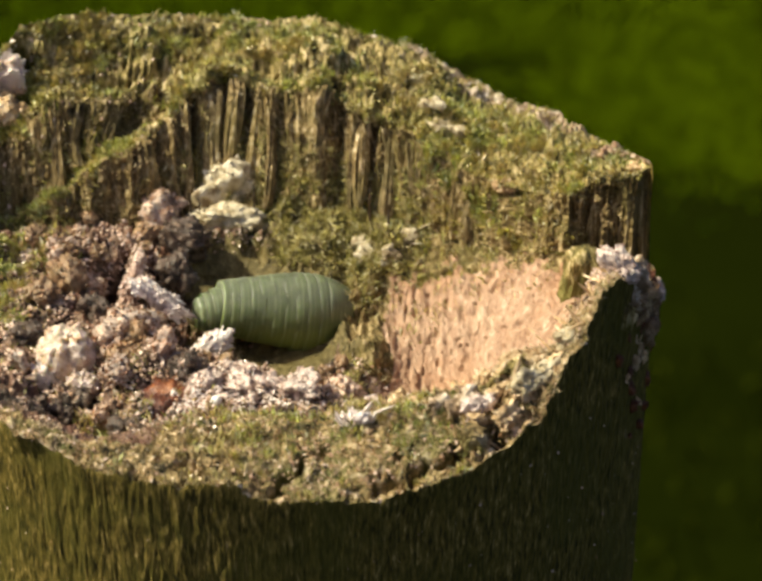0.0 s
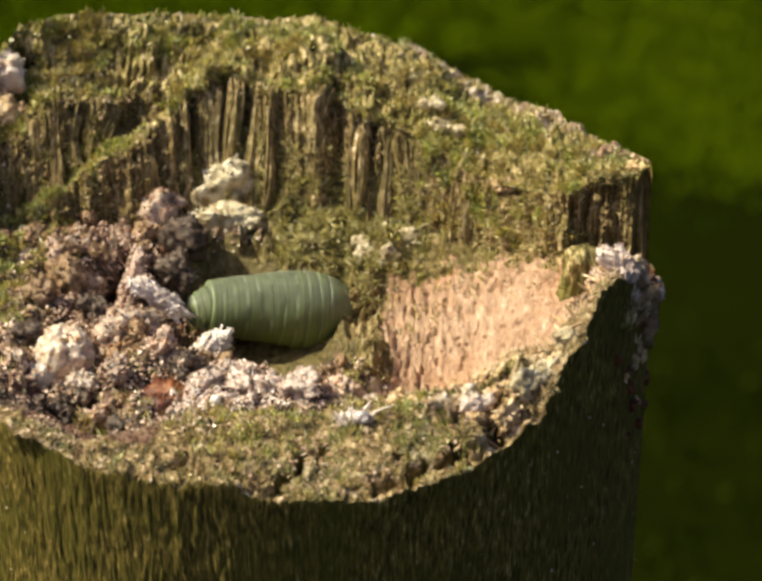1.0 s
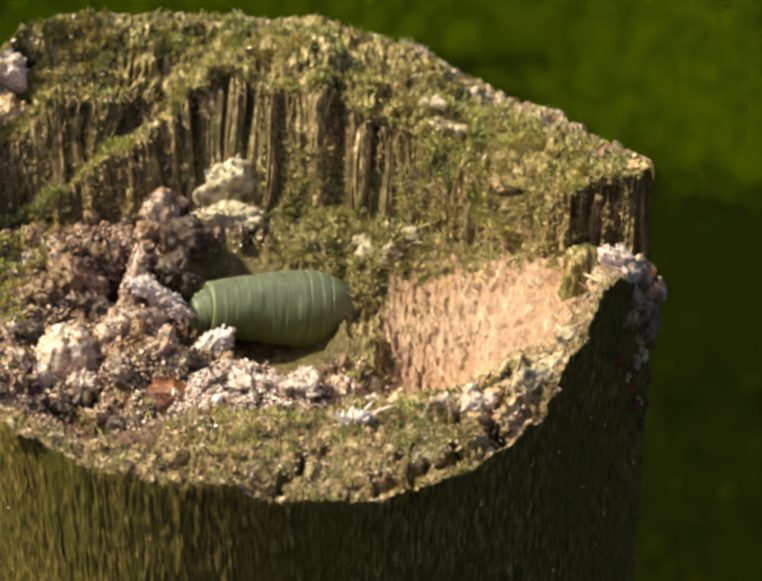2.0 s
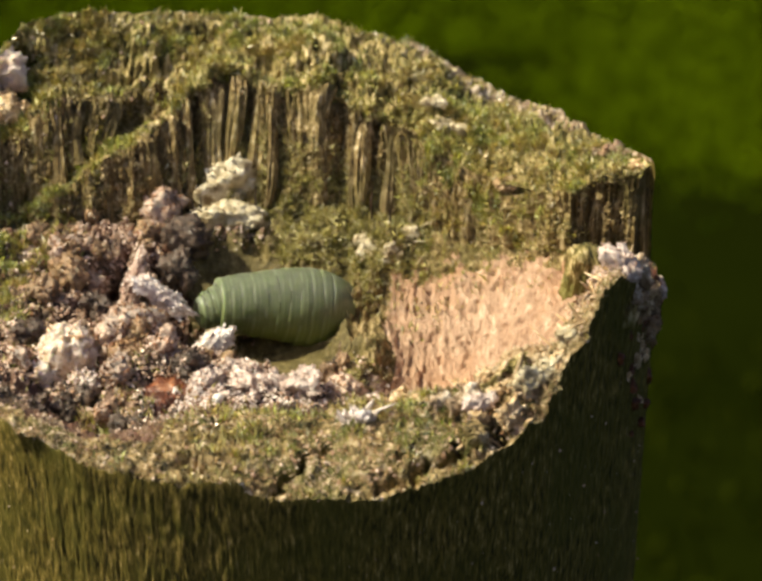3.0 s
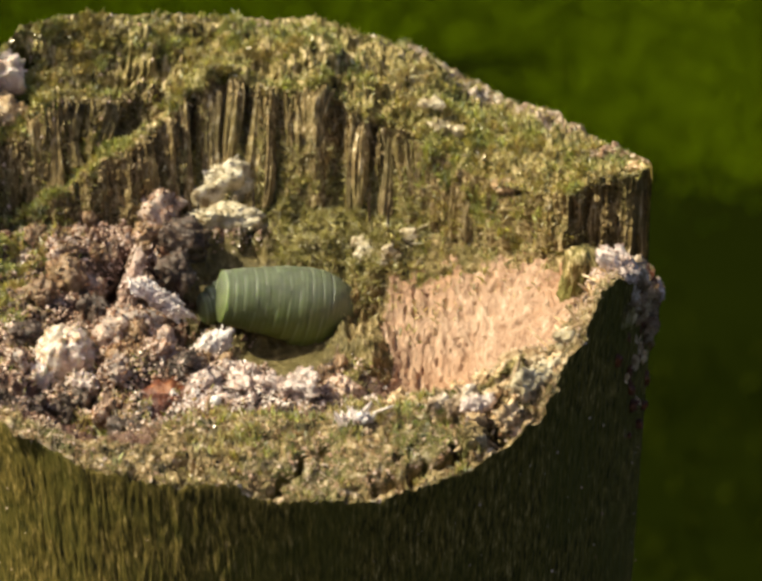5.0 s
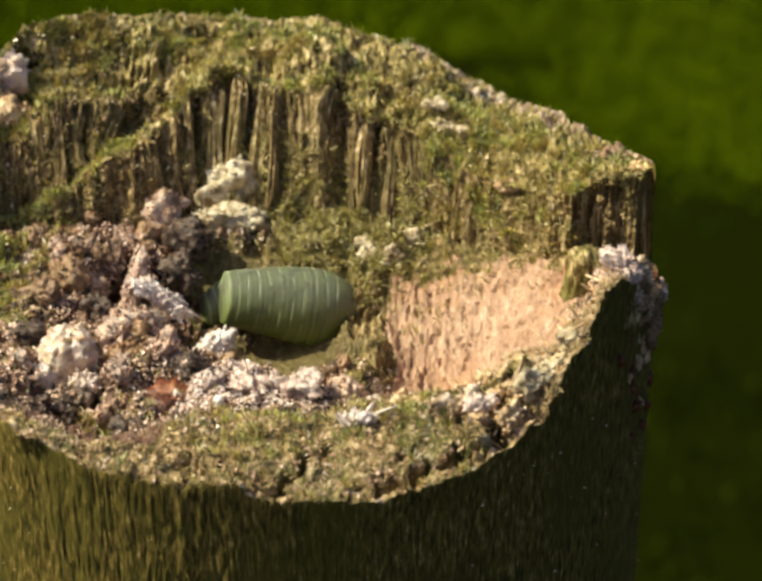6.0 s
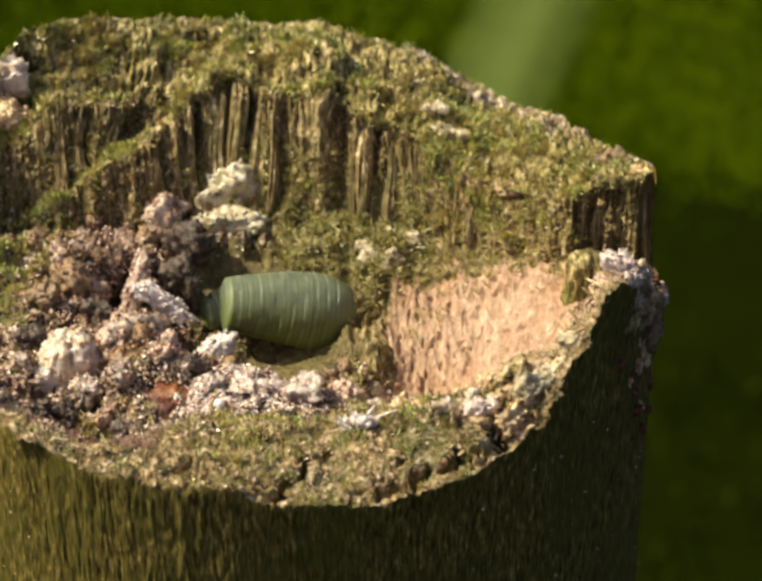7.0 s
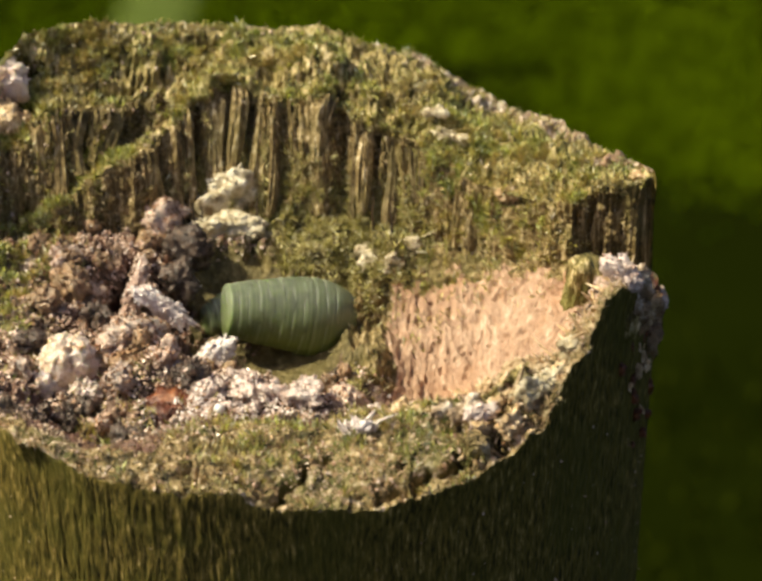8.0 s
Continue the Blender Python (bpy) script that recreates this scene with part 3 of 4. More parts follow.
def fibre_ridge(x, foot, head, width, proud, seed):
    """One upright bundle of torn fibres standing on the wall between two of its levels, grooved along its length."""
    rng = np.random.default_rng(seed)
    rows, around = 60, 29
    col = np.argmin(np.abs(SMOOTH[np.argmin(np.abs(V - 6.5)), :, 0] - x))
    t = np.linspace(0, 1, rows)
    i = np.clip(np.searchsorted(V, foot - 0.05 + (head + 0.12 - foot) * t), 0, len(V) - 1)
    c, n = SMOOTH[i, col], RAW_NORMAL[i, col]
    c = c + np.stack([0.35 * np.sin(t * rng.uniform(2, 5) + seed), 0 * t, 0 * t], 1)
    taper = 0.75 + 0.2 * np.sin(t * rng.uniform(4, 9) + seed) - 0.5 * np.exp(-t * 14)
    a = np.linspace(-0.15 * np.pi, 1.15 * np.pi, around)
    grid = np.stack(np.broadcast_arrays(a[None, :] * width * 1.6, t[:, None] * 0.9, np.full((1, 1), seed * 3.1)), -1).reshape(-1, 3)
    jag = 1 + 0.55 * layered(grid * (1.4, 1.2, 1), 2, seed).reshape(rows, around) + 0.4 * layered(grid * (4.2, 3.0, 1), 2, seed + 5).reshape(rows, around)
    torn = step(0.62 + 0.3 * rng.uniform(0, 1, around)[None, :] * np.ones((rows, 1)), 1.0, t[:, None])
    side = np.array((1.0, 0, 0))
    verts = (c[:, None] + side * (np.cos(a) * width * 0.95 * (0.8 + 0.2 * jag) * taper[:, None])[..., None]
             + n[:, None] * ((np.sin(a) * jag * taper[:, None] - 0.1) * proud * 0.5 + 0.25 - 1.6 * torn)[..., None])
    idx = np.arange(rows * around).reshape(rows, around)
    faces = np.stack([idx[:-1, :-1], idx[:-1, 1:], idx[1:, 1:], idx[1:, :-1]], -1).reshape(-1, 4)
    return verts.reshape(-1, 3), faces


RAW_NORMAL = slopes(SMOOTH)


def dress_post():
    # place across, level of foot and head, width, height over the wall
    for k, (x, foot, head, width, proud) in enumerate((
            (-11.2, 6.0, 6.95, 1.3, 0.9), (-9.2, 6.0, 6.98, 1.0, 1.0), (-7.6, 6.05, 7.0, 0.7, 0.8), (-5.4, 6.1, 7.0, 1.4, 1.0), (-3.8, 6.1, 7.05, 0.9, 1.1),
            (-1.9, 6.1, 7.0, 0.9, 0.8), (-0.8, 6.0, 7.02, 0.7, 1.5), (1.2, 6.1, 6.9, 0.45, 0.9), (2.4, 6.1, 6.95, 0.9, 0.9), (3.6, 5.95, 7.1, 1.5, 1.7),
            (6.7, 6.0, 7.0, 0.5, 1.2), (7.5, 6.05, 6.95, 0.8, 1.0), (9.6, 6.0, 6.95, 0.9, 0.9), (10.9, 6.0, 6.9, 0.6, 1.1), (12.0, 6.05, 7.0, 0.7, 1.0),
            (13.0, 6.0, 6.85, 0.6, 1.2), (14.0, 6.0, 6.95, 0.8, 1.0), (15.5, 6.0, 6.9, 0.6, 1.1), (16.7, 6.05, 6.9, 0.7, 0.9), (-20.5, 8.05, 8.9, 0.9, 0.7), (-18.8, 8.0, 8.95, 0.8, 0.8),
            (-17.0, 8.0, 8.9, 1.0, 0.8), (-15.6, 8.05, 8.95, 0.7, 0.8), (-14.2, 8.0, 8.9, 0.8, 0.9), (-22.4, 8.0, 8.9, 1.0, 0.8))):
        verts, faces = fibre_ridge(x, foot, head, width, proud, k)
        part("fibre_ridge", verts + LIFT, faces, FIBRE, post)
    v, x, y = AREA["v"], TOP[..., 0], TOP[..., 1]
    patch = layered(TOP.reshape(-1, 3) * 0.45, 3, 91).reshape(v.shape)
    tuft = layered(TOP.reshape(-1, 3) * 1.3, 2, 93).reshape(v.shape)
    clump = step(-0.25, 0.35, tuft)
    up = step(-0.1, 0.4, NORMAL[..., 2])
    off = (1 - AREA["bare"]) * (1 - step(0.1, 0.3, AREA["cracks"])) * step(-1.3, -0.6, AREA["depth"])
    on_crown = step(7.0, 7.2, v) * (1 - 0.9 * AREA["recess"]) * (0.10 + step(-0.2, 0.3, patch + 0.12))
    on_right = step(10, 13, x) * (1 - step(23, 27, x + 6 * patch)) * (1 - 0.5 * step(22, 25, x)) * step(6.0, 6.5, v) * (0.3 + step(-0.4, 0.2, patch + 0.2))
    on_lip = AREA["lip"] * step(-0.1, 0.4, patch) * step(-13, -6, x) * (1 - step(15, 18, x)) * 0.35
    left = step(5.8, 6.4, v) * (1 - step(-17, -14, x)) * (1 - AREA["recess"]) + 2.0 * bell(x, -21.5, 2.8) * bell(v, 4.2, 1.0) + step(6.85, 7.0, v) * (1 - step(7.6, 8.0, v))
    above_bare = step(9, 11, x) * (1 - step(22, 24, x)) * step(3.4, 5.6, v + 0.25 * bell(x, 12, 3)) * (1 - step(6.0, 6.3, v))
    weight = (on_crown + on_right + on_lip + left) * off * (0.25 + up) * (0.12 + clump) + 0.3 * above_bare * (0.03 + clump) + 0.8 * bell(x, -12.0, 3.5) * bell(v, 2.2, 0.35) * clump
    weight = weight * (1 - 0.92 * step(10.0, 10.4, v + 0.2 * patch) * step(0, 8, x))
    p, n, rng = scatter(weight, 62000, 3)
    verts, faces = blades(p, n, rng, (0.10, 0.50), (0.018, 0.045), 0.6, 0.5)
    p, n, rng = scatter(weight * step(-0.1, 0.4, patch + 0.5 * tuft), 60000, 4)
    long_verts, long_faces = blades(p, n, rng, (0.30, 0.95), (0.020, 0.048), 0.42, 0.8)
    verts, faces = np.concatenate([verts, long_verts]), np.concatenate([faces, long_faces + len(verts)])
    tagged(part("moss", verts + LIFT, faces, MOSS, post, "short olive and yellow-green moss", False), kind="stuff")
    # pale frizzy lichen behind the larva and round the pale clod
    behind = step(4.9, 5.2, v) * (1 - step(6.2, 6.6, v)) * step(-0.5, 1.5, x) * (1 - step(12, 14, x)) + 1.0 * bell(x, -3, 4.0) * bell(v, 6.2, 0.35) + 0.8 * bell(x, 6.8, 2.2) * bell(v, 5.0, 0.6) + 0.5 * bell(x, 6.6, 1.4) * bell(v, 2.2, 0.5)
    p, n, rng = scatter(behind * (0.1 + clump) * (1 - AREA["clear"]), 30000, 5)
    verts, faces = blades(p, n, rng, (0.2, 0.9), (0.012, 0.034), 0.9, 0.35)
    tagged(part("lichen", verts + LIFT, faces, LICHEN, post, "pale yellow-green frizzy lichen", False), kind="stuff")
    p, n, rng = scatter(AREA["lip"] * off * (0.25 + step(-0.3, 0.3, tuft)), 15000, 9)
    verts, faces = blades(p, n, rng, (0.08, 0.42), (0.025, 0.07), 0.9, 0.1)
    tagged(part("lip_fuzz", verts + LIFT, faces, LIP_FUZZ, post, "frayed brown and straw wood fibres on the lip", False), kind="stuff")
    # specks on the upright side
    rng = np.random.default_rng(17)
    a, z = rng.uniform(-2.9, -0.2, 420), -45 * rng.uniform(0, 1, 420) ** 1.3
    p = np.stack([31.2 * np.cos(a), 31.2 * np.sin(a), z], 1)
    verts, faces = crumbs(p, np.stack([np.cos(a), np.sin(a), 0 * a], 1), rng, (0.04, 0.16))
    tagged(part("side_specks", verts + LIFT, faces, GRIT, post, "pale specks on the side", False), kind="stuff")
    # loose grit in the hollow, on the lip and the broken chunk at its end
    litter = AREA["soft"] * (0.2 + step(-0.3, 0.3, tuft)) + 0.5 * step(23.5, 25, x) * step(0.4, 1.2, v) * (1 - step(5, 6, v)) + 0.05 * AREA["lip"] + 0.03 * step(7, 7.5, v)
    litter = litter * (1 - step(-3, 0, x) * step(4.2, 4.7, v)) * (1 - step(3.0, 4.5, x) * step(2.6, 3.0, v) * (1 - step(20, 22, x)))
    p, n, rng = scatter(litter * off * (1 - 0.97 * AREA["clear"]), 34000, 7)
    verts, faces = crumbs(p, n, rng, (0.02, 0.22))
    tagged(part("frass", verts + LIFT, faces, GRIT, post, "loose pinkish and brown wood grit", False), kind="stuff")
    p, n, rng = scatter(bell(x, -1.0, 5.0) * bell(v, 2.15, 0.4) * (0.25 + clump) * (1 - AREA["clear"]), 14000, 15)
    verts, faces = crumbs(p, n, rng, (0.03, 0.17))
    tagged(part("pale_frass", verts + LIFT, faces, SNOWY, post, "glittering pinkish-white frass before the larva", False), kind="stuff")
    p, n, rng = scatter((0.35 * AREA["lip"] * step(-0.1, 0.4, tuft) * step(10, 18, x) + 0.5 * step(18, 22, x) * (1 - step(2, 4, v)) + 0.15 * step(10.4, 11, v) + 0.55 * above_bare * (0.1 + clump) + 0.25 * AREA["wall"] * (1 - step(17, 20, x))) * off, 9000, 13)
    verts, faces = blades(p, n, rng, (0.15, 0.6), (0.02, 0.06), 0.9, 0.2)
    tagged(part("splinter_fringe", verts + LIFT, faces, STRAW, post, "tiny straw-coloured splinters", False), kind="stuff")


dress_post()


# ---- crumbs and clods that lie in the hollow, each a thing ----
def clod_mesh(name, radii, material, seed, rough=0.22, finest=4, caked=1.0):
    """A lumpy, crumbly clod: a ball of many faces worn into knobs and pits."""
    bm = bmesh.new()
    bmesh.ops.create_icosphere(bm, subdivisions=finest, radius=1.0)
    p = np.array([w.co[:] for w in bm.verts])
    q = p * np.array(radii)
    d = (1 + rough * 1.2 * layered(p * 1.2 + seed, 2, seed) + rough * 0.8 * np.abs(layered(p * 2.6 + seed, 2, seed + 3))
         + (rough > 0.1) * (rough * layered(q * 1.4 + seed, 3, seed + 9) + 0.21 * layered(q * 4.6, 3, seed + 15, 0.65)) / np.mean(radii))
    p = p * d[:, None] * np.array(radii) * MM
    for w, c in zip(bm.verts, p):
        w.co = c
    for f in bm.faces:
        f.smooth = True
    verts = np.array([w.co[:] for w in bm.verts]) / MM
    normals = np.array([w.normal[:] for w in bm.verts])
    bm.normal_update()
    faces = np.array([[w.index for w in f.verts] for f in bm.faces])
    bm.free()
    if rough > 0.1:
        # grains that cake its surface
        rng = np.random.default_rng(seed)
        size = float(np.mean(radii))
        pick = rng.integers(0, len(verts), int(caked * (120 + 560 * size)))
        out = verts[pick] / np.linalg.norm(verts[pick], axis=1, keepdims=True)
        more, tri = crumbs(verts[pick], out * 0.3, rng, (0.03, 0.09 + 0.09 * min(size, 1.3)))
        faces = np.concatenate([faces, tri + len(verts)])
        verts = np.concatenate([verts, more])
    return mesh_of(name, verts * MM, faces, material)


def block_mesh(name, wide, deep, high, material, seed):
    """An upright broken block: squarish across, grooved along its grain, with a ragged top."""
    rows, around = 46, 72
    a = np.linspace(0, 2 * np.pi, around, endpoint=False)
    t = np.linspace(0, 1, rows)
    square = (np.abs(np.cos(a)) ** 4 + np.abs(np.sin(a)) ** 4) ** -0.25
    closing = np.where(t > 0.86, np.sqrt(np.clip(1 - ((t - 0.86) / 0.14) ** 2, 0.0004, 1)), 1.0) * (1 - 0.12 * t)
    p = np.stack([np.cos(a) * square * wide * closing[:, None], np.sin(a) * square * deep * closing[:, None], np.broadcast_to((2 * t[:, None] - 1) * high, (rows, around))], -1)
    q = p.reshape(-1, 3)
    out = q * (1, 1, 0) / np.maximum(np.linalg.norm(q[:, :2], axis=1, keepdims=True), 0.2)
    q = q + out * (0.30 * layered(q * (0.8, 0.8, 0.25), 2, seed) - 0.35 * np.abs(layered(q * (1.8, 1.8, 0.2), 2, seed + 3)) + 0.10 * layered(q * 4, 2, seed + 5))[:, None]
    q[:, 2] += 0.35 * layered(q * (0.9, 0.9, 0), 2, seed + 7) * (q[:, 2] > 0)
    idx = np.arange(rows * around).reshape(rows, around)
    nxt = np.roll(idx, -1, 1)
    return mesh_of(name, q * MM, np.stack([idx[:-1], nxt[:-1], nxt[1:], idx[1:]], -1).reshape(-1, 4), material)


def clod(name, label, category, at, radii, material, seed, turn=(0, 0, 0), sink=0.35, group="", rough=0.22, caked=1.0):
    """Lays a clod on the broken top over a plan position."""
    ground, normal = spot(*at[:2])
    z = ground[2] + radii[2] * (1 - sink) if len(at) < 3 else at[2]
    ob = new(name, clod_mesh(name, radii, material, seed, rough, 5 if max(radii) > 2.2 else 4 if max(radii) > 0.7 else 3, caked))
    ob.matrix_world = pose(at[0] * MM, at[1] * MM, z * MM, *turn)
    return tagged(ob, label, category, group)


def lay_clods():
    clod("wood_clod", "large cream-white crumbly wood clod lying in the hollow", "wood clod", (-16.1, -9.0, -1.5), (2.3, 2.0, 3.2), WHITE_ROT, 71, (0, 10, 20), rough=0.18, caked=0.12)
    clod("wood_clod", "cream and amber rotten clod beside the large white one", "wood clod", (-17.6, -11.6, -1.6), (0.9, 0.8, 1.5), WHITE_ROT, 72, (0, -25, 0), rough=0.2, caked=0.3)
    clod("wood_clod", "small cream rotten clod below the large white one", "wood clod", (-14.4, -11.8, -1.6), (1.0, 0.8, 0.8), WHITE_ROT, 73, (0, 20, 0), rough=0.25)
    clod("wood_clod", "small pale clod beside the larva's head", "wood clod", (-5.1, -2.6, -4.2), (2.05, 1.0, 1.05), SNOWY, 5, (0, -42, 0), rough=0.17)
    clod("wood_clod", "pale yellow rotten clod at the foot of the fibrous wall", "wood clod", (-3.7, 15.5, 0.9), (3.2, 1.5, 2.6), CREAM, 8, (-12, 10, 10), rough=0.34, caked=0.5)
    clod("wood_clod", "cream-white rotten clod at the foot of the fibrous wall", "wood clod", (-4.2, 12.8, -0.3), (2.9, 1.5, 1.3), CREAM, 9, (0, 4, 0), rough=0.24, caked=0.3)
    clod("frass_crust", "pinkish granular crust arching beside the larva", "crust", (-8.7, -0.4, -0.5), (2.7, 0.75, 0.7), SNOWY, 12, (0, 38, 0), rough=0.4, caked=1.6)
    clod("frass_crust", "pinkish granular crust between two dark holes", "crust", (-11.5, 1.2, -0.7), (0.6, 0.8, 2.3), PALE, 14, (0, 14, 0), rough=0.42, caked=1.6)
    clod("frass_clod", "dark brown fibrous clod at the back of the hollow", "clod", (-7.2, 9.0, -0.3), (2.0, 1.4, 1.6), DARK, 17, (0, 10, 0), rough=0.32)
    # extra lump of the dark clod, added to keep sun off the larva's head
    clod("frass_clod", "dark brown clod overhanging the larva's chamber", "clod", (-7.9, 5.2, -1.0), (1.2, 1.2, 1.2), DARK, 18, (0, 20, 0), rough=0.34)
    clod("wood_crumb", "pale crumb on the dark clod", "wood crumb", (-6.9, 4.8, -1.4), (0.55, 0.4, 0.45), SNOWY, 19, rough=0.3)
    clod("frass_clod", "pink and cream crumbly clod under the fibrous wall", "clod", (-9.7, 11.8, 0.6), (1.4, 1.3, 2.1), PINK, 21, rough=0.3)
    clod("frass_clod", "pale pink clod by the wall of the hollow", "clod", (-20.2, 6.2), (1.6, 1.2, 1.0), PALE, 23)
    clod("bark_flake", "reddish-brown bark flake among the frass", "bark flake", (-7.5, -15.0), (2.2, 1.6, 0.8), RUST, 26, (20, -10, 20), 0.45, rough=0.42)
    clod("resin_bead", "tiny glossy white bead on the frass", "bead", (-3.7, -16.4), (0.42, 0.42, 0.44), BEAD, 28, sink=0.1, rough=0.05)
    clod("frass_clod", "crumbly pinkish clod below the dark holes", "clod", (-10.9, -6.6), (2.2, 1.8, 1.5), PINK, 33, (0, 15, 0), rough=0.3)
    clod("bark_lump", "pale orange bark lump on the upper edge", "bark lump", (-23.3, 19.8, 9.8), (1.6, 1.5, 1.8), WHITE_ROT, 35, rough=0.28)
    clod("bark_lump", "orange-brown bark lump on the upper edge", "bark lump", (-23.2, 17.4, 7.2), (1.5, 1.2, 1.9), STRAW_CLOD, 37, rough=0.3)
    block = new("wood_chunk", block_mesh("wood_chunk", 1.75, 1.5, 2.5, CROWN_WOOD, 39))
    block.matrix_world = pose(25.5 * MM, -3.4 * MM, 3.5 * MM, 10, 3, 12)
    tagged(block, "upright greenish broken wood chunk on the end of the lip", "wood chunk")
    clod("wood_chunk", "pale crumbling wood chunk at the corner of the lip", "wood chunk", (27.6, -13.6, 9.9), (1.4, 1.0, 0.8), PALE, 40, (0, 35, 0), rough=0.34)
    clod("wood_chunk", "pale grey crumbling wood chunk on the rim's end", "wood chunk", (29.0, -11.2, 8.0), (0.8, 0.8, 1.4), EDGE_WOOD, 47, (0, -12, 0), rough=0.34)
    clod("wood_chunk", "brown crumbling wood chunk at the corner of the lip", "wood chunk", (30.3, -6.8, 2.3), (0.75, 0.9, 2.0), BROWN, 45, (0, 4, 0), rough=0.36)
    clod("wood_chunk", "rusty crumbling wood chunk at the corner of the lip", "wood chunk", (30.7, -4.6, 2.6), (0.6, 0.9, 1.5), RUST, 46, (0, -10, 0), rough=0.35)
    for x, y, z, material, label in ((28.4, -12.6, 6.6, EDGE_WOOD, "pale crumb hanging on the broken end of the lip"), (29.2, -11.0, 5.0, BROWN, "brown crumb hanging on the broken end of the lip"),
                                     (29.7, -9.6, 4.4, STRAW_CLOD, "straw-coloured crumb hanging on the broken end of the lip"), (28.0, -13.8, 5.4, CROWN_WOOD, "greenish crumb hanging on the broken end of the lip"),
                                     (30.2, -8.0, 0.9, BROWN, "brown crumb hanging on the broken end of the lip"), (30.6, -5.8, 0.6, RUST, "rusty crumb hanging on the broken end of the lip")):
        clod("wood_crumb", label, "wood crumb", (x, y, z), (0.7, 0.7, 1.1), material, 700 + int(x * 10), (0, 8, 0), rough=0.36, group="crumbs on the lip's end")
    clod("wood_chunk", "pale crumbling wood chunk on the corner's tip", "wood chunk", (31.0, -3.2, 2.0), (0.65, 0.8, 1.0), PALE, 48, (0, 20, 0), rough=0.34)
    clod("wood_chunk", "pale ragged wood chunk on the front lip", "wood chunk", (19.8, -18.6, 4.1), (2.2, 1.2, 1.0), STRAW_CLOD, 44, (0, -25, 0), rough=0.35)
    for x, y, r, material, label in ((13.6, 17.0, 0.7, CREAM, "cream crumbly lichen clump on the mossy edge"), (14.8, 16.4, 0.85, CREAM, "cream crumbly lichen clump on the mossy edge"),
                                     (16.0, 15.9, 0.6, CREAM, "cream crumbly lichen clump on the mossy edge"), (19.7, 9.4, 0.8, STRAW_CLOD, "straw-coloured knob over a pit in the moss"),
                                     (28.6, 7.6, 0.9, BROWN, "brown bark scale near the post's corner"), (29.9, 5.6, 0.9, STRAW_CLOD, "orange-brown bark scale at the post's corner"),
                                     (27.4, 8.6, 0.8, EDGE_WOOD, "pale bark scale near the post's corner"), (11.6, 10.0, 0.6, CREAM, "pale frayed lichen tuft above the bare wood")):
        clod("bark_scale" if "bark" in label else "lichen_clump", label, "bark" if "bark" in label else "lichen", (x, y), (1.0 * r, 0.8 * r, 0.6 * r), material, 600 + int(x * 10), (0, 10, 0), 0.55, "bits on the mossy edge", 0.38)
    block = new("wood_chunk", block_mesh("wood_chunk", 1.15, 0.9, 1.3, RIM_WOOD, 61))
    block.matrix_world = pose(16.0 * MM, -25.0 * MM, 1.7 * MM, 4, 8, -14)
    tagged(block, "square straw-coloured wood chunk broken out of the front lip", "wood chunk")
    for x, y, r, material, label in ((21.4, -20.6, 0.80, CREAM, "cream curled crumb on the front lip"), (22.4, -20.0, 0.75, STRAW_CLOD, "straw-coloured crumb on the front lip"),
                                     (20.3, -21.4, 0.85, CREAM, "cream curled crumb on the front lip"), (23.3, -18.8, 0.60, CREAM, "cream curled crumb on the front lip"),
                                     (19.0, -20.0, 0.80, CROWN_WOOD, "mossy green lump on the front lip"), (17.3, -21.2, 0.70, CROWN_WOOD, "mossy green lump on the front lip"),
                                     (15.0, -22.2, 0.75, EDGE_WOOD, "pale grey crumb on the front lip"), (13.2, -22.0, 0.55, EDGE_WOOD, "pale grey crumb on the front lip"),
                                     (18.6, -23.6, 0.80, STRAW_CLOD, "straw-coloured crumb on the front lip"), (16.4, -22.9, 0.65, PALE, "pale pink crumb on the front lip")):
        clod("lip_crumb", label, "wood crumb", (x, y), (1.3 * r, 0.8 * r, 0.8 * r), material, 800 + int(x * 10), (0, -20, 25), 0.5, "crumbs on the front lip", 0.42)
    for x, y, r in ((7.0, -22.9, 0.55), (7.8, -23.4, 0.45), (6.2, -22.4, 0.4)):
        clod("wood_crumb", "pinkish-white crumb at the foot of the frayed tuft", "wood crumb", (x, y), (r, 0.8 * r, 0.8 * r), SNOWY, 900 + int(x * 10), (0, 15, 0), 0.3, "crumbs at the tuft", 0.4)
    # crusts and lumps of middle size
    rng = np.random.default_rng(31)
    for k, (x, y) in enumerate(((-10.4, -7.3), (-8.2, -9.5), (-12.2, -7.9), (-10.7, 9.9), (-9.3, 12.6), (-15.4, 3.6), (-16.9, 3.0), (-17.7, 5.3), (0.8, -13.6), (-1.5, -13.0), (2.9, -14.6), (5.9, -12.6),
                              (-6.1, -11.1), (-11.8, -12.4), (-14.5, -1.9), (-18.7, -0.7), (-19.3, -7.0), (-19.7, -11.1), (-15.9, -14.6), (-13.0, -15.2))):
        r = rng.uniform(0.75, 1.35)
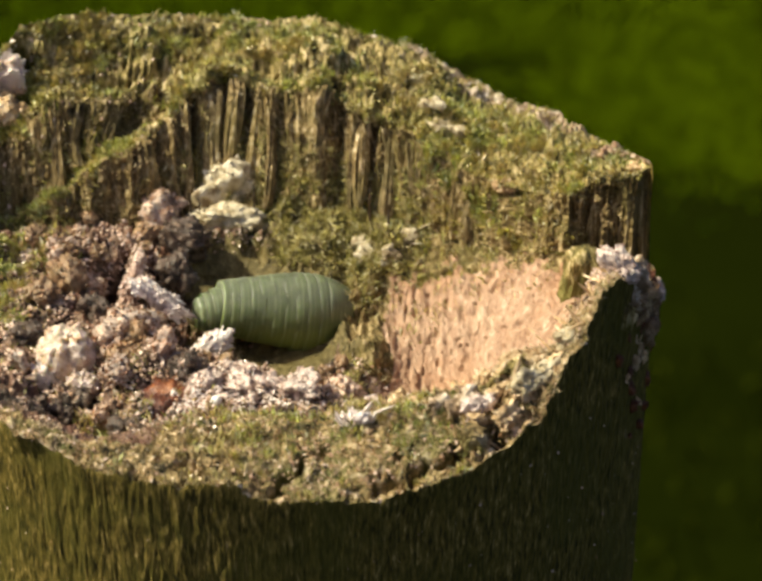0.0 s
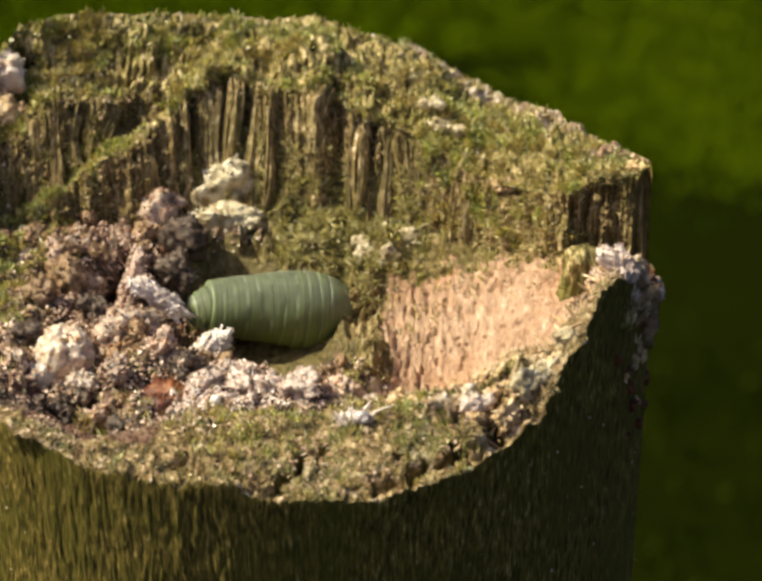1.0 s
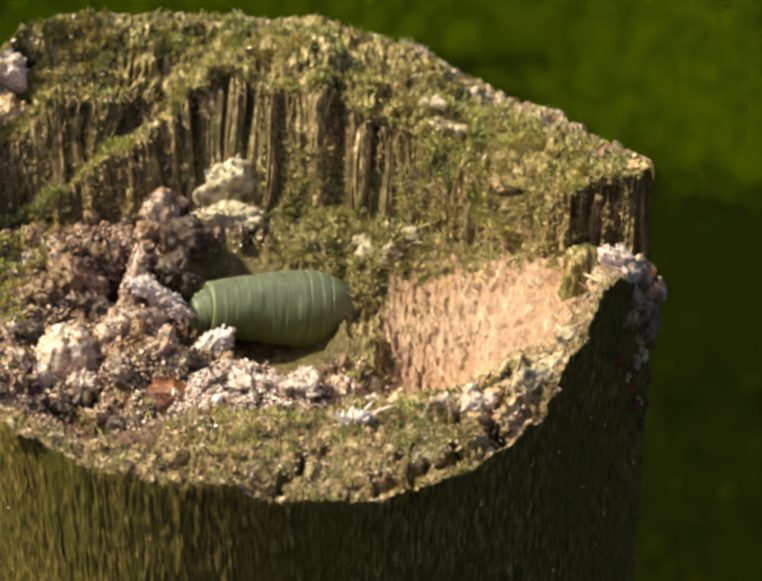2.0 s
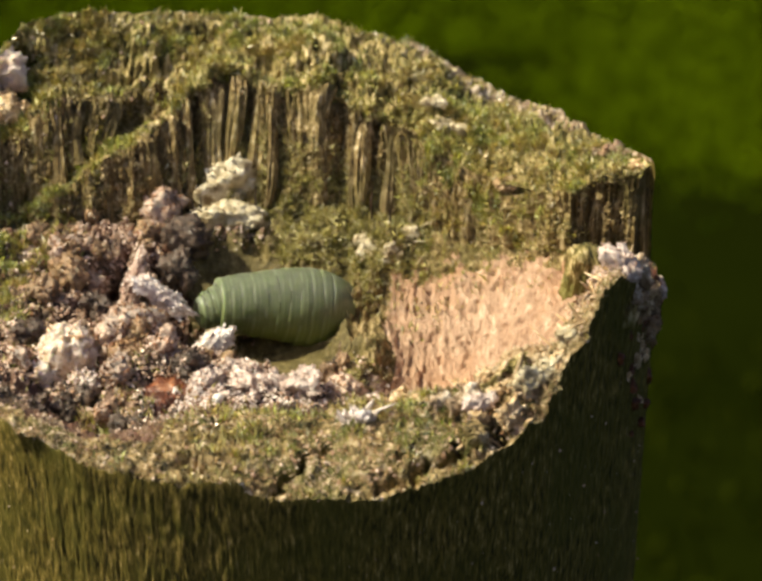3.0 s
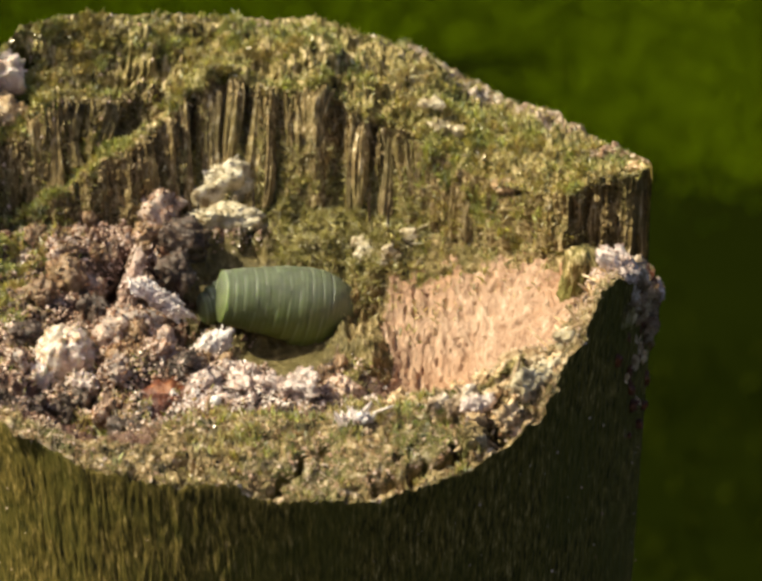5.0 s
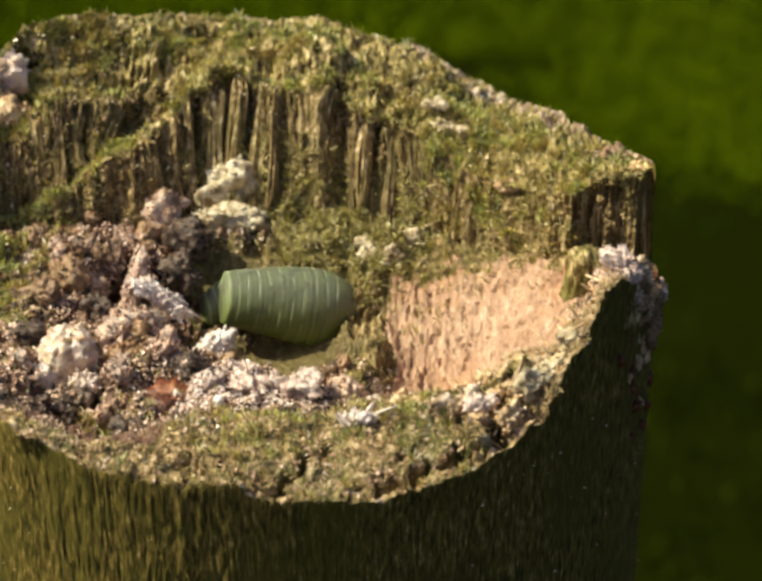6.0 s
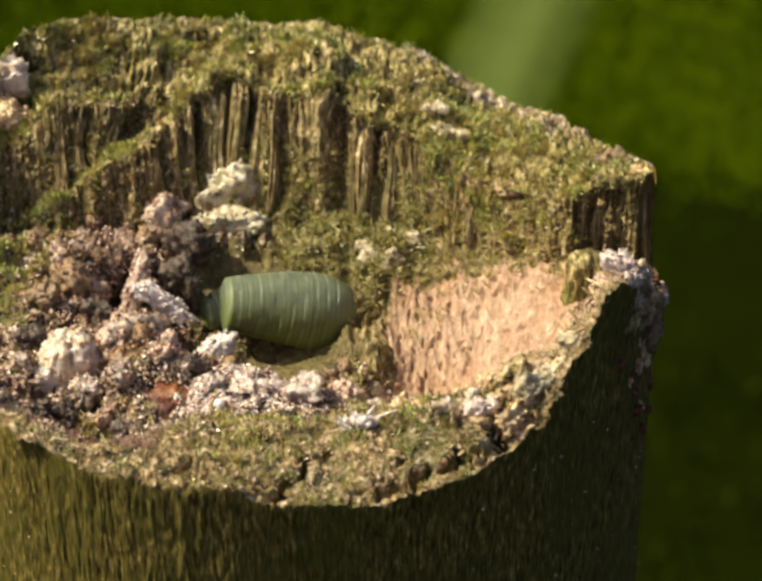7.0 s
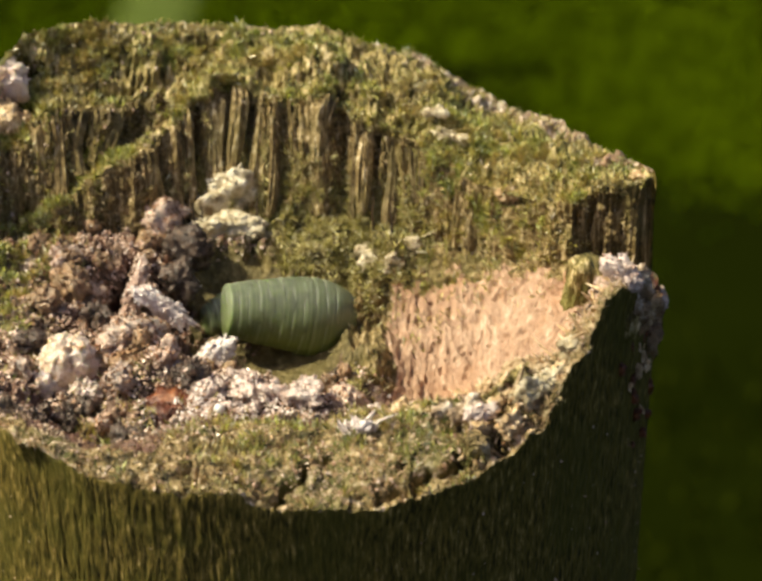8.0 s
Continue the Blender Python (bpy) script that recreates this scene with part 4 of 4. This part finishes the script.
        clod("frass_lump", "pale crumbly frass lump before the larva" if 8 <= k <= 10 else "dark wet crumbly lump in the hollow" if k in (12, 14, 16, 18) else "brown crumbly frass lump in the hollow" if k % 3 == 0 else "pinkish-brown crumbly frass lump in the hollow", "frass lump", (x, y),
             (r * rng.uniform(0.9, 1.4), r, r * rng.uniform(0.7, 1.1) * (0.55 if 8 <= k <= 10 else 1)), PALE if 8 <= k <= 10 else DARK if k in (12, 14, 16, 18) else BROWN if k % 3 == 0 else PINK, 400 + k, (rng.uniform(-30, 30), rng.uniform(-30, 30), rng.uniform(0, 360)), 0.5,
             "lumps in the hollow", 0.36)
    # smaller clods, strewn
    rng = np.random.default_rng(29)
    for n, (cx, cy, sx, sy, count, size, material, label) in enumerate((
            (-14, 3, 5.0, 3.5, 20, 0.6, PINK, "small pinkish-brown frass clod in the hollow"), (0.5, -12.0, 4.0, 1.5, 44, 0.5, PALE, "small pale pink frass clod before the larva"),
            (-11, -8, 4.5, 4.0, 20, 0.65, BROWN, "small brown frass clod in the hollow"), (-17, 7, 4.0, 2.0, 10, 0.7, BROWN, "small brown frass clod by the wall"),
            (28.6, -7.5, 1.1, 3.0, 20, 0.6, PINK, "pale crumb on the broken chunk of the lip"), (5.0, -9, 1.4, 2.0, 8, 0.7, BROWN, "small brown clod beside the ridge"),
            (-16, -15, 3.5, 2.2, 18, 0.45, DARK, "dark wet crumb under the front lip"), (16, -20.0, 4.5, 1.6, 18, 0.55, STRAW_CLOD, "straw-coloured crumb on the front lip"),
            (7.2, 7.4, 2.2, 1.8, 16, 0.45, CREAM, "small cream crumb behind the larva"))):
        for k in range(count):
            x, y = cx + rng.normal(0, sx), cy + rng.normal(0, sy)
            near = np.argmin((TOP[..., 0] - x) ** 2 + (TOP[..., 1] - y) ** 2)
            if -9.0 < x < 7.5 and -1.5 < y < 8.5 or math.hypot(x, y) > 30.5 or AREA["clear"].ravel()[near] > 0.2:
                continue
            r = size * rng.uniform(0.55, 1.35)
            clod("wood_crumb", label, "wood crumb", (x, y), (r * rng.uniform(0.8, 1.4), r, r * rng.uniform(0.6, 1.1)), material, 100 + 50 * n + k,
                 (rng.uniform(-40, 40), rng.uniform(-40, 40), rng.uniform(0, 360)), 0.7, "crumbs in the hollow", 0.3)


lay_clods()


def lay_side_flakes():
    """Loose reddish flakes on the shaded side below the broken chunk."""
    rng = np.random.default_rng(53)
    for k in range(26):
        a = math.radians(rng.normal(-19, 4))
        z = rng.uniform(-8, 3.5)
        r = rng.uniform(0.10, 0.26)
        ob = new("bark_flake", clod_mesh("bark_flake", (r * 0.8, r * 0.5, r * 1.5), RUST if k % 3 else STRAW_CLOD, 300 + k, 0.3, 3))
        ob.matrix_world = pose(31.2 * math.cos(a) * MM, 31.2 * math.sin(a) * MM, z * MM, 0, rng.uniform(-20, 20), math.degrees(a))
        tagged(ob, "tiny reddish bark flake clinging to the side" if k % 3 else "tiny pale crumb clinging to the side", "bark flake", "flakes on the side")


lay_side_flakes()


def lay_splinters():
    """Loose wood splinters: a pale one sticks out on the left, a tuft stands on the front lip, thin dark ones before the pale clod."""
    rng = np.random.default_rng(41)

    def sliver(name, label, a, b, r, material):
        a, b = np.array(a, float), np.array(b, float)
        d = b - a
        side = np.cross(d, (0.3, 0.5, 0.8))
        side /= np.linalg.norm(side)
        other = np.cross(d, side) / np.linalg.norm(d)
        rows = []
        for t, w in ((0, 0.7), (0.25, 1.0), (0.55, 0.85), (0.8, 0.6), (1.0, 0.12)):
            c = d * t + side * 0.12 * math.sin(5 * t) * np.linalg.norm(d) * 0.3
            rows.append([c + (side * math.cos(q) + other * math.sin(q) * 0.6) * r * w * rng.uniform(0.8, 1.2) for q in np.arange(6) * math.pi / 3])
        verts = np.array(rows).reshape(-1, 3)
        idx = np.arange(30).reshape(5, 6)
        faces = np.stack([idx[:-1], idx[1:], np.roll(idx, -1, 1)[1:], np.roll(idx, -1, 1)[:-1]], -1).reshape(-1, 4)
        ob = part(name, verts, faces, material)
        ob.location = Vector(a) * MM
        return tagged(ob, label, "splinter", "splinters")

    sliver("splinter", "pale wood splinter sticking out of the frass", (-17.4, -12.0, -1.3), (-20.0, -12.3, -0.7), 0.5, WHITE_ROT)
    for k in range(30):
        g, n = spot(7.3 + rng.normal(0, 0.5), -22.8 + rng.normal(0, 0.6))
        sliver("splinter", "cream splinter of a frayed tuft on the front lip", g - (0, 0, 0.2), g + (rng.normal(0, 0.7), rng.normal(-0.3, 0.5), rng.uniform(0.5, 1.5)), 0.22, SNOWY)
    for x, y, tall in ((-7.3, 13.6, 2.6), (-6.6, 14.0, 2.2), (-1.9, 14.2, 3.0), (-8.2, 13.0, 2.0), (8.0, 13.0, 4.6), (9.6, 12.6, 2.4)):
        g, n = spot(x, y)
        sliver("splinter", "thin dark splinter standing at the foot of the wall", g + (0.3, -1.2, -0.5), g + (0, -1.5, tall), 0.16, DARK)
    for k in range(64):
        u = rng.uniform(0, 1)
        x = 15 + 13.5 * u + rng.normal(0, 0.5)
        y = -24.5 + 17 * u * u + rng.normal(0, 1.2)
        g, n = spot(x, y)
        sliver("splinter", "straw-coloured splinter on the crumbled front lip", g - (0, 0, 0.1), g + n * rng.uniform(0.3, 1.1) + rng.normal(0, 0.7, 3), rng.uniform(0.10, 0.30), STRAW_CLOD)
    for k in range(9):
        g, n = spot(12 + rng.normal(0, 1.0), 9.5 + rng.normal(0, 1.2))
        sliver("splinter", "pale frayed splinter above the bare wood", g - n * 0.1, g + n * 0.7 + rng.normal(0, 0.6, 3), 0.12, CREAM)


lay_splinters()


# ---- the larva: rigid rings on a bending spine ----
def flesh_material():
    """Soft translucent wet skin; grey sky haze above, olive glow beneath and a pale highlight on each ring's front fold
    are painted in.
    """
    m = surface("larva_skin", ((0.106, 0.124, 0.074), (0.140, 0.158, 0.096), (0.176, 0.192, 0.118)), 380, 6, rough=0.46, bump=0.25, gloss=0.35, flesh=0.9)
    nodes, links = m.node_tree.nodes, m.node_tree.links
    shader = nodes["Principled BSDF"]
    before = shader.inputs["Base Color"].links[0].from_socket
    coord, split, info, noise = (nodes.new(k) for k in ("ShaderNodeTexCoord", "ShaderNodeSeparateXYZ", "ShaderNodeObjectInfo", "ShaderNodeTexNoise"))
    links.new(coord.outputs["Object"], split.inputs[0])
    noise.inputs["Scale"].default_value = 330
    links.new(coord.outputs["Object"], noise.inputs[0])

    def sums(kind, a, b):
        node = nodes.new("ShaderNodeMath")
        node.operation = kind
        for k, value in enumerate((a, b)):
            if isinstance(value, float):
                node.inputs[k].default_value = value
            else:
                links.new(value, node.inputs[k])
        return node.outputs[0]

    def blend(amount, base, colour):
        mix = nodes.new("ShaderNodeMix")
        mix.data_type = "RGBA"
        links.new(amount, mix.inputs[0])
        links.new(base, mix.inputs[6])
        mix.inputs[7].default_value = (*colour, 1)
        return mix.outputs[2]

    # olive glow of the underside, painted over the grey of the reflected sky
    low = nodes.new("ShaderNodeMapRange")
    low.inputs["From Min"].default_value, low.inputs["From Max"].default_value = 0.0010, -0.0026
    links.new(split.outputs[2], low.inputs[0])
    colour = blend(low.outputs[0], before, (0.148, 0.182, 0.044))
    # the fold's highlight put into the colour as a pale line, and a fainter crease behind it
    wander = sums("MULTIPLY", sums("SUBTRACT", noise.outputs[0], 0.5), 0.00022)
    for place, spread, strength in ((-0.00046, 0.00014, 0.70), (-0.00006, 0.00007, 0.32)):
        far = sums("ABSOLUTE", sums("SUBTRACT", split.outputs[0], sums("ADD", wander, place)), 0.0)
        line = nodes.new("ShaderNodeMapRange")
        line.inputs["From Min"].default_value, line.inputs["From Max"].default_value = 0.0, spread
        line.inputs["To Min"].default_value, line.inputs["To Max"].default_value = strength, 0.0
        links.new(far, line.inputs[0])
        vary = sums("MULTIPLY", sums("POWER", noise.outputs[0], 2.0), sums("ADD", info.outputs["Random"], 1.4))
        colour = blend(sums("MULTIPLY", line.outputs[0], vary), colour, (0.40, 0.44, 0.27))
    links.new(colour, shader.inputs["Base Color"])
    shader.inputs["Coat Weight"].default_value, shader.inputs["Coat Roughness"].default_value = 0.12, 0.16
    return m


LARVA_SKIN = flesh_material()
# time, then the middle, the collar and the head's tip: along and up, in hundredths of a millimetre from the larva's centre
SPINE = ((0.0, 40, 8, -452, 32, -680, -32), (0.4, 40, 28, -510, 32, -700, -20), (0.8, 40, 22, -526, 32, -700, -12),
         (1.7, 40, 16, -548, 16, -700, -24), (2.8, 60, 30, -480, 34, -672, -50), (3.1, 60, 36, -464, 40, -660, -20),
         (3.2, 72, 40, -456, 50, -632, 12), (3.3, 80, 44, -440, 92, -552, 100), (3.4, 80, 52, -428, 140, -500, 140),
         (3.5, 80, 56, -426, 156, -520, 152), (3.6, 80, 66, -424, 140, -680, 110), (4.0, 72, 72, -424, 112, -660, -5),
         (4.7, 72, 68, -424, 116, -660, 0), (5.8, 72, 62, -428, 108, -660, -5), (6.3, 80, 56, -422, 100, -660, -5),
         (7.2, 80, 52, -420, 86, -660, -10), (8.0, 80, 46, -418, 74, -660, -20))
# rings from the tail to the collar: share of the way, radius in millimetres
RINGS = ((0.045, 1.95), (0.09, 2.40), (0.155, 2.78), (0.235, 3.05), (0.325, 3.16), (0.415, 3.20), (0.505, 3.10), (0.595, 3.03), (0.685, 2.86), (0.77, 2.74), (0.85, 2.60), (0.93, 2.46), (1.0, 2.30))
# how far the belly sags below each ring, in millimetres
SAG = (0, 0.05, 0.15, 0.34, 0.42, 0.30, 0.10, 0, 0, 0, 0, 0, 0)
HEAD = ((0.22, 1.82), (0.50, 1.66), (0.78, 1.45))
TAIL = (600, -8)


def ring_mesh(name, before, radius, after, half, blunt=False, sag=0.0, tail=False):
    """A ring along x between its neighbours' girths: a raised fold in front, tucked in behind; the blunt one closes the head."""
    rows, sides = 31, 56
    verts, faces = [], []
    for i in range(rows):
        s = -1 + 2 * i / (rows - 1)
        r = radius + (after - radius) * max(s, 0) * half / 0.85 + (before - radius) * max(-s, 0) * half / 0.85
        if blunt and s < 0:
            r *= (1 - 0.93 * abs(s) ** 3.2) ** 0.5
        elif tail and s > 0:
            r *= (1 - 0.95 * s ** 2.6) ** 0.5
        else:
            # the fold stands out at the front end, and the rear end slips under the next ring
            r += 0.014 - 0.026 * (s + 1) - 0.03 * max(0.0, (-0.70 - s) / 0.30) ** 2
        for k in range(sides):
            a = 2 * math.pi * k / sides
            w = 1 + 0.010 * math.sin(3 * a + radius * 9) + 0.006 * math.sin(7 * a + radius * 23)
            low = sag * max(0.0, -math.sin(a)) ** 3
            verts.append((s * half + 0.05 * math.sin(2 * a + radius * 31), math.cos(a) * r * w, math.sin(a) * (r * w + low)))
    for i in range(rows - 1):
        for k in range(sides):
            j = (k + 1) % sides
            faces.append((i * sides + k, i * sides + j, (i + 1) * sides + j, (i + 1) * sides + k))
    left, right = len(verts), len(verts) + 1
    verts += [(-half * 1.05, 0, 0), (half * 1.05, 0, 0)]
    for k in range(sides):
        j = (k + 1) % sides
        faces.append((left, left, j, k))
        faces.append((right, right, (rows - 1) * sides + k, (rows - 1) * sides + j))
    bm = bmesh.new()
    made = [bm.verts.new(Vector(c) * MM) for c in verts]
    for f in faces:
        ids = list(dict.fromkeys(f))
        bm.faces.new([made[q] for q in ids])
    bmesh.ops.recalc_face_normals(bm, faces=bm.faces)
    for f in bm.faces:
        f.smooth = True
    me = bpy.data.meshes.new(name)
    bm.to_mesh(me)
    bm.free()
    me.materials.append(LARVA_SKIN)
    return me


LARVA_AT = (0.65, 3.0, -3.7)
larva = thing("larva", LARVA_AT, "plump grey-green ringed larva lying in the hollow of the post", "larva", turn=(-30, 0, 0))
segments = []
girths = [1.5] + [r for _, r in RINGS]
for k, (share, radius) in enumerate(RINGS):
    # the tail lies towards +x, so the ring's far end meets the one before it
    ob = new("segment", ring_mesh("segment", girths[k + 2] if k + 2 < len(girths) else radius * 0.93, radius, girths[k], 0.62, sag=SAG[k], tail=k == 0))
    ob.parent = larva
    segments.append(ob)
for k, (share, radius) in enumerate(HEAD):
    ob = new("head" if k == 2 else "neck_ring", ring_mesh("head", radius * (0.95 if k == 2 else 0.93), radius, radius * 1.07, 0.95 if k == 2 else 0.70, k == 2))
    ob.parent = larva
    segments.append(ob)


def larva_pose(row):
    """The place of each ring in the larva's own space for one row of SPINE."""
    t, mx, mz, cx, cz, hx, hz = row
    tail, mid, collar, tip = (np.array(c) * 0.01 for c in (TAIL, (mx, mz), (cx, cz), (hx, hz)))
    hump = 2 * mid - 0.5 * (tail + collar)
    out = []
    for share, radius in RINGS:
        s = share
        c = (1 - s) ** 2 * tail + 2 * s * (1 - s) * hump + s * s * collar
        d = 2 * (1 - s) * (hump - tail) + 2 * s * (collar - hump)
        out.append((c, math.atan2(-d[1], -d[0])))
    d0 = tip - collar
    lean = math.atan2(-d0[1], -d0[0]) if d0[0] < -1.2 else out[-1][1]
    lean = 0.5 * lean + 0.5 * out[-1][1]
    for share, radius in HEAD:
        out.append((collar + d0 * share, lean))
    # the head end lies nearer the front of the post than the tail
    back = 4.0 * min(1.0, max(0.0, (collar[1] - 0.33) / 0.4)) * (1.0 if d0[0] < -1.2 else 0.3)
    return [pose(c[0] * MM, (0.28 * c[0] + (back if k >= len(RINGS) else 0)) * MM, c[1] * MM, 0, -math.degrees(a), 15) for k, (c, a) in enumerate(out)]


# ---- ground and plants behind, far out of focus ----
# nothing shades the ground: its shade is put into this near-black colour
SOIL = surface("shade_dark_ground", ((0.005, 0.0072, 0.0005), (0.0062, 0.0088, 0.0006), (0.0075, 0.0105, 0.0008)), 9, 6, rough=1.0, bump=0.3, second=(0.0062, 0.0088, 0.0006), second_scale=2, gloss=0.0)
LEAF_GREEN = surface("leaf_green", ((0.050, 0.076, 0.0007), (0.076, 0.110, 0.0016)), 30, 4, rough=0.9, bump=0, gloss=0.0, island=0.3)
BLADE_GREEN = surface("blade_green", ((0.085, 0.115, 0.02), (0.125, 0.16, 0.034)), 60, 4, (4, 4, 0.5), rough=0.7, bump=0.1, gloss=0.1)


def build_ground():
    n = 41
    span = np.sinh(np.linspace(-6, 6, n)) / np.sinh(6) * 400000
    gx, gy = np.meshgrid(span, span)
    p = np.stack([gx, gy, np.zeros_like(gx)], -1).reshape(-1, 3)
    p[:, 2] = -800 + 6 * layered(p * 0.004, 2, 5)
    idx = np.arange(n * n).reshape(n, n)
    faces = np.stack([idx[:-1, :-1], idx[:-1, 1:], idx[1:, 1:], idx[1:, :-1]], -1).reshape(-1, 4)
    tagged(part("ground", p, faces, SOIL), "ground with low growth, coloured near-black in place of shade", "ground", kind="structure")


build_ground()


def leaf(length, width, bend, fold, thick=0.6):
    """A pointed leaf along y with a raised midrib fold and a little thickness."""
    rows, cols = 17, 9
    verts = []
    for side in (0, 1):
        for i in range(rows):
            s = i / (rows - 1)
            w = width * math.sin(math.pi * min(1, 0.06 + 0.94 * s) ** 0.8) ** 0.8
            for k in range(cols):
                c = -1 + 2 * k / (cols - 1)
                verts.append((c * w / 2, s * length, -bend * s * s + fold * abs(c) * w / 2 - side * thick))
    m = rows * cols
    faces = []
    for i in range(rows - 1):
        for k in range(cols - 1):
            a = i * cols + k
            faces.append((a, a + 1, a + cols + 1, a + cols))
            faces.append((m + a, m + a + cols, m + a + cols + 1, m + a + 1))
    rim = [i * cols for i in range(rows)] + [(rows - 1) * cols + k for k in range(1, cols)] + [i * cols + cols - 1 for i in range(rows - 2, -1, -1)] + list(range(cols - 2, 0, -1))
    for a, b in zip(rim, rim[1:] + rim[:1]):
        faces.append((a, b, m + b, m + a))
    return np.array(verts), np.array(faces)


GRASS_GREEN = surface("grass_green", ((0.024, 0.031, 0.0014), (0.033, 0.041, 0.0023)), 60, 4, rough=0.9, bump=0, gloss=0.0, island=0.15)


def build_grass():
    """Short dark grass round the foot of the post."""
    rng = np.random.default_rng(77)
    n = 50000
    r, a = 1330 * rng.uniform(0.004, 1, n) ** 0.8 * rng.normal(1, 0.045, n), rng.uniform(0, 2 * np.pi, n)
    p = np.stack([r * np.cos(a), r * np.sin(a), np.full(n, -803.0)], 1)
    verts, faces = blades(p, np.tile((0, 0, 1.0), (n, 1)), rng, (9, 20), (1.3, 2.6), 0.35, 0.2)
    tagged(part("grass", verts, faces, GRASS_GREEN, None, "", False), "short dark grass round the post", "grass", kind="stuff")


def build_ground_cover():
    """Low leafy growth farther back: a thick bright patch and a thin scatter behind it."""
    rng = np.random.default_rng(78)
    n, m = 34000, 56000
    patch = np.stack([290 + np.abs(rng.normal(0, 1, n)) * np.where(rng.uniform(0, 1, n) < 0.3, -75, 220), rng.normal(1655, 52, n), np.full(n, -800.0)], 1)
    thin = np.stack([rng.normal(240, 430, m), 1715 + np.abs(rng.normal(0, 480, m)), np.full(m, -800.0)], 1)
    p = np.concatenate([patch, thin])
    verts, faces = blades(p, np.tile((-0.2, -0.1, 0.5), (n + m, 1)), rng, (4, 8), (1.4, 2.8), 0.6, 0.2)
    tagged(part("ground_cover", verts, faces, LEAF_GREEN, None, "", False), "low bright green ground cover on soil coloured dark for shade", "ground cover", kind="stuff")


build_grass()
build_ground_cover()

blade = thing("grass_blade", (0, 0, 0), "long pale green grass blade swaying behind the post", "grass")
bv, bf = leaf(480, 38, -10, 0.12)
ob = part("blade", bv, bf, BLADE_GREEN, blade)
ob.matrix_local = pose(0, 0, 0, 90, 0, -45)
bv, bf = leaf(474, 3.5, -10, 0.3, 1.6)
rib = part("midrib", bv + (0, 0, 1.0), bf, BLADE_GREEN, blade, "raised midrib of the blade")
rib.matrix_local = pose(0, 0, 0, 90, 0, -45)


# ---- what moves ----
def motions():
    rows = [(row[0], larva_pose(row)) for row in SPINE]
    for k, ob in enumerate(segments):
        walk(ob, [(t, placed[k]) for t, placed in rows])
    # the blade swings past in the wind: time, millimetres across where it shows above the post, lean in degrees
    sway = ((0.0, 400, 26), (0.3, 400, 26), (0.4, 420, 26), (0.5, 420, 25), (0.6, 160, 21), (0.7, 92, 18), (0.8, -60, 14), (0.9, -220, 12), (1.0, -250, 12), (1.1, -60, 13), (1.15, 40, 18), (1.2, 64, 20),
            (1.3, 54, 20), (1.4, 10, 17), (1.5, -150, 13), (1.6, -280, 12), (1.8, -290, 12), (2.8, -290, 12), (3.0, -280, 12), (3.03, -270, 12), (3.1, 190, 24), (3.2, 400, 26), (3.3, 340, 24), (3.4, 38, 18),
            (3.45, 94, 21), (3.5, 98, 22), (3.6, 44, 18), (3.7, -60, 14), (3.8, -150, 12), (4.0, -280, 12), (4.7, -300, 12), (5.8, -300, 12), (6.0, -250, 14), (6.2, -60, 16), (6.3, 50, 20), (6.4, 144, 24),
            (6.5, 380, 26), (6.7, 420, 26), (6.9, 330, 26), (7.0, 70, 22), (7.1, 14, 18), (7.2, -90, 15), (7.3, -230, 14), (7.5, -290, 14), (7.8, -260, 14), (7.9, -170, 16), (8.0, -85, 18))
    walk(blade, [(t, pose((1.6 + 0.82 * x - 299 * math.tan(radians(lean))) * MM, 0.76, -0.62, 4, lean, 0)) for t, x, lean in sway])


motions()
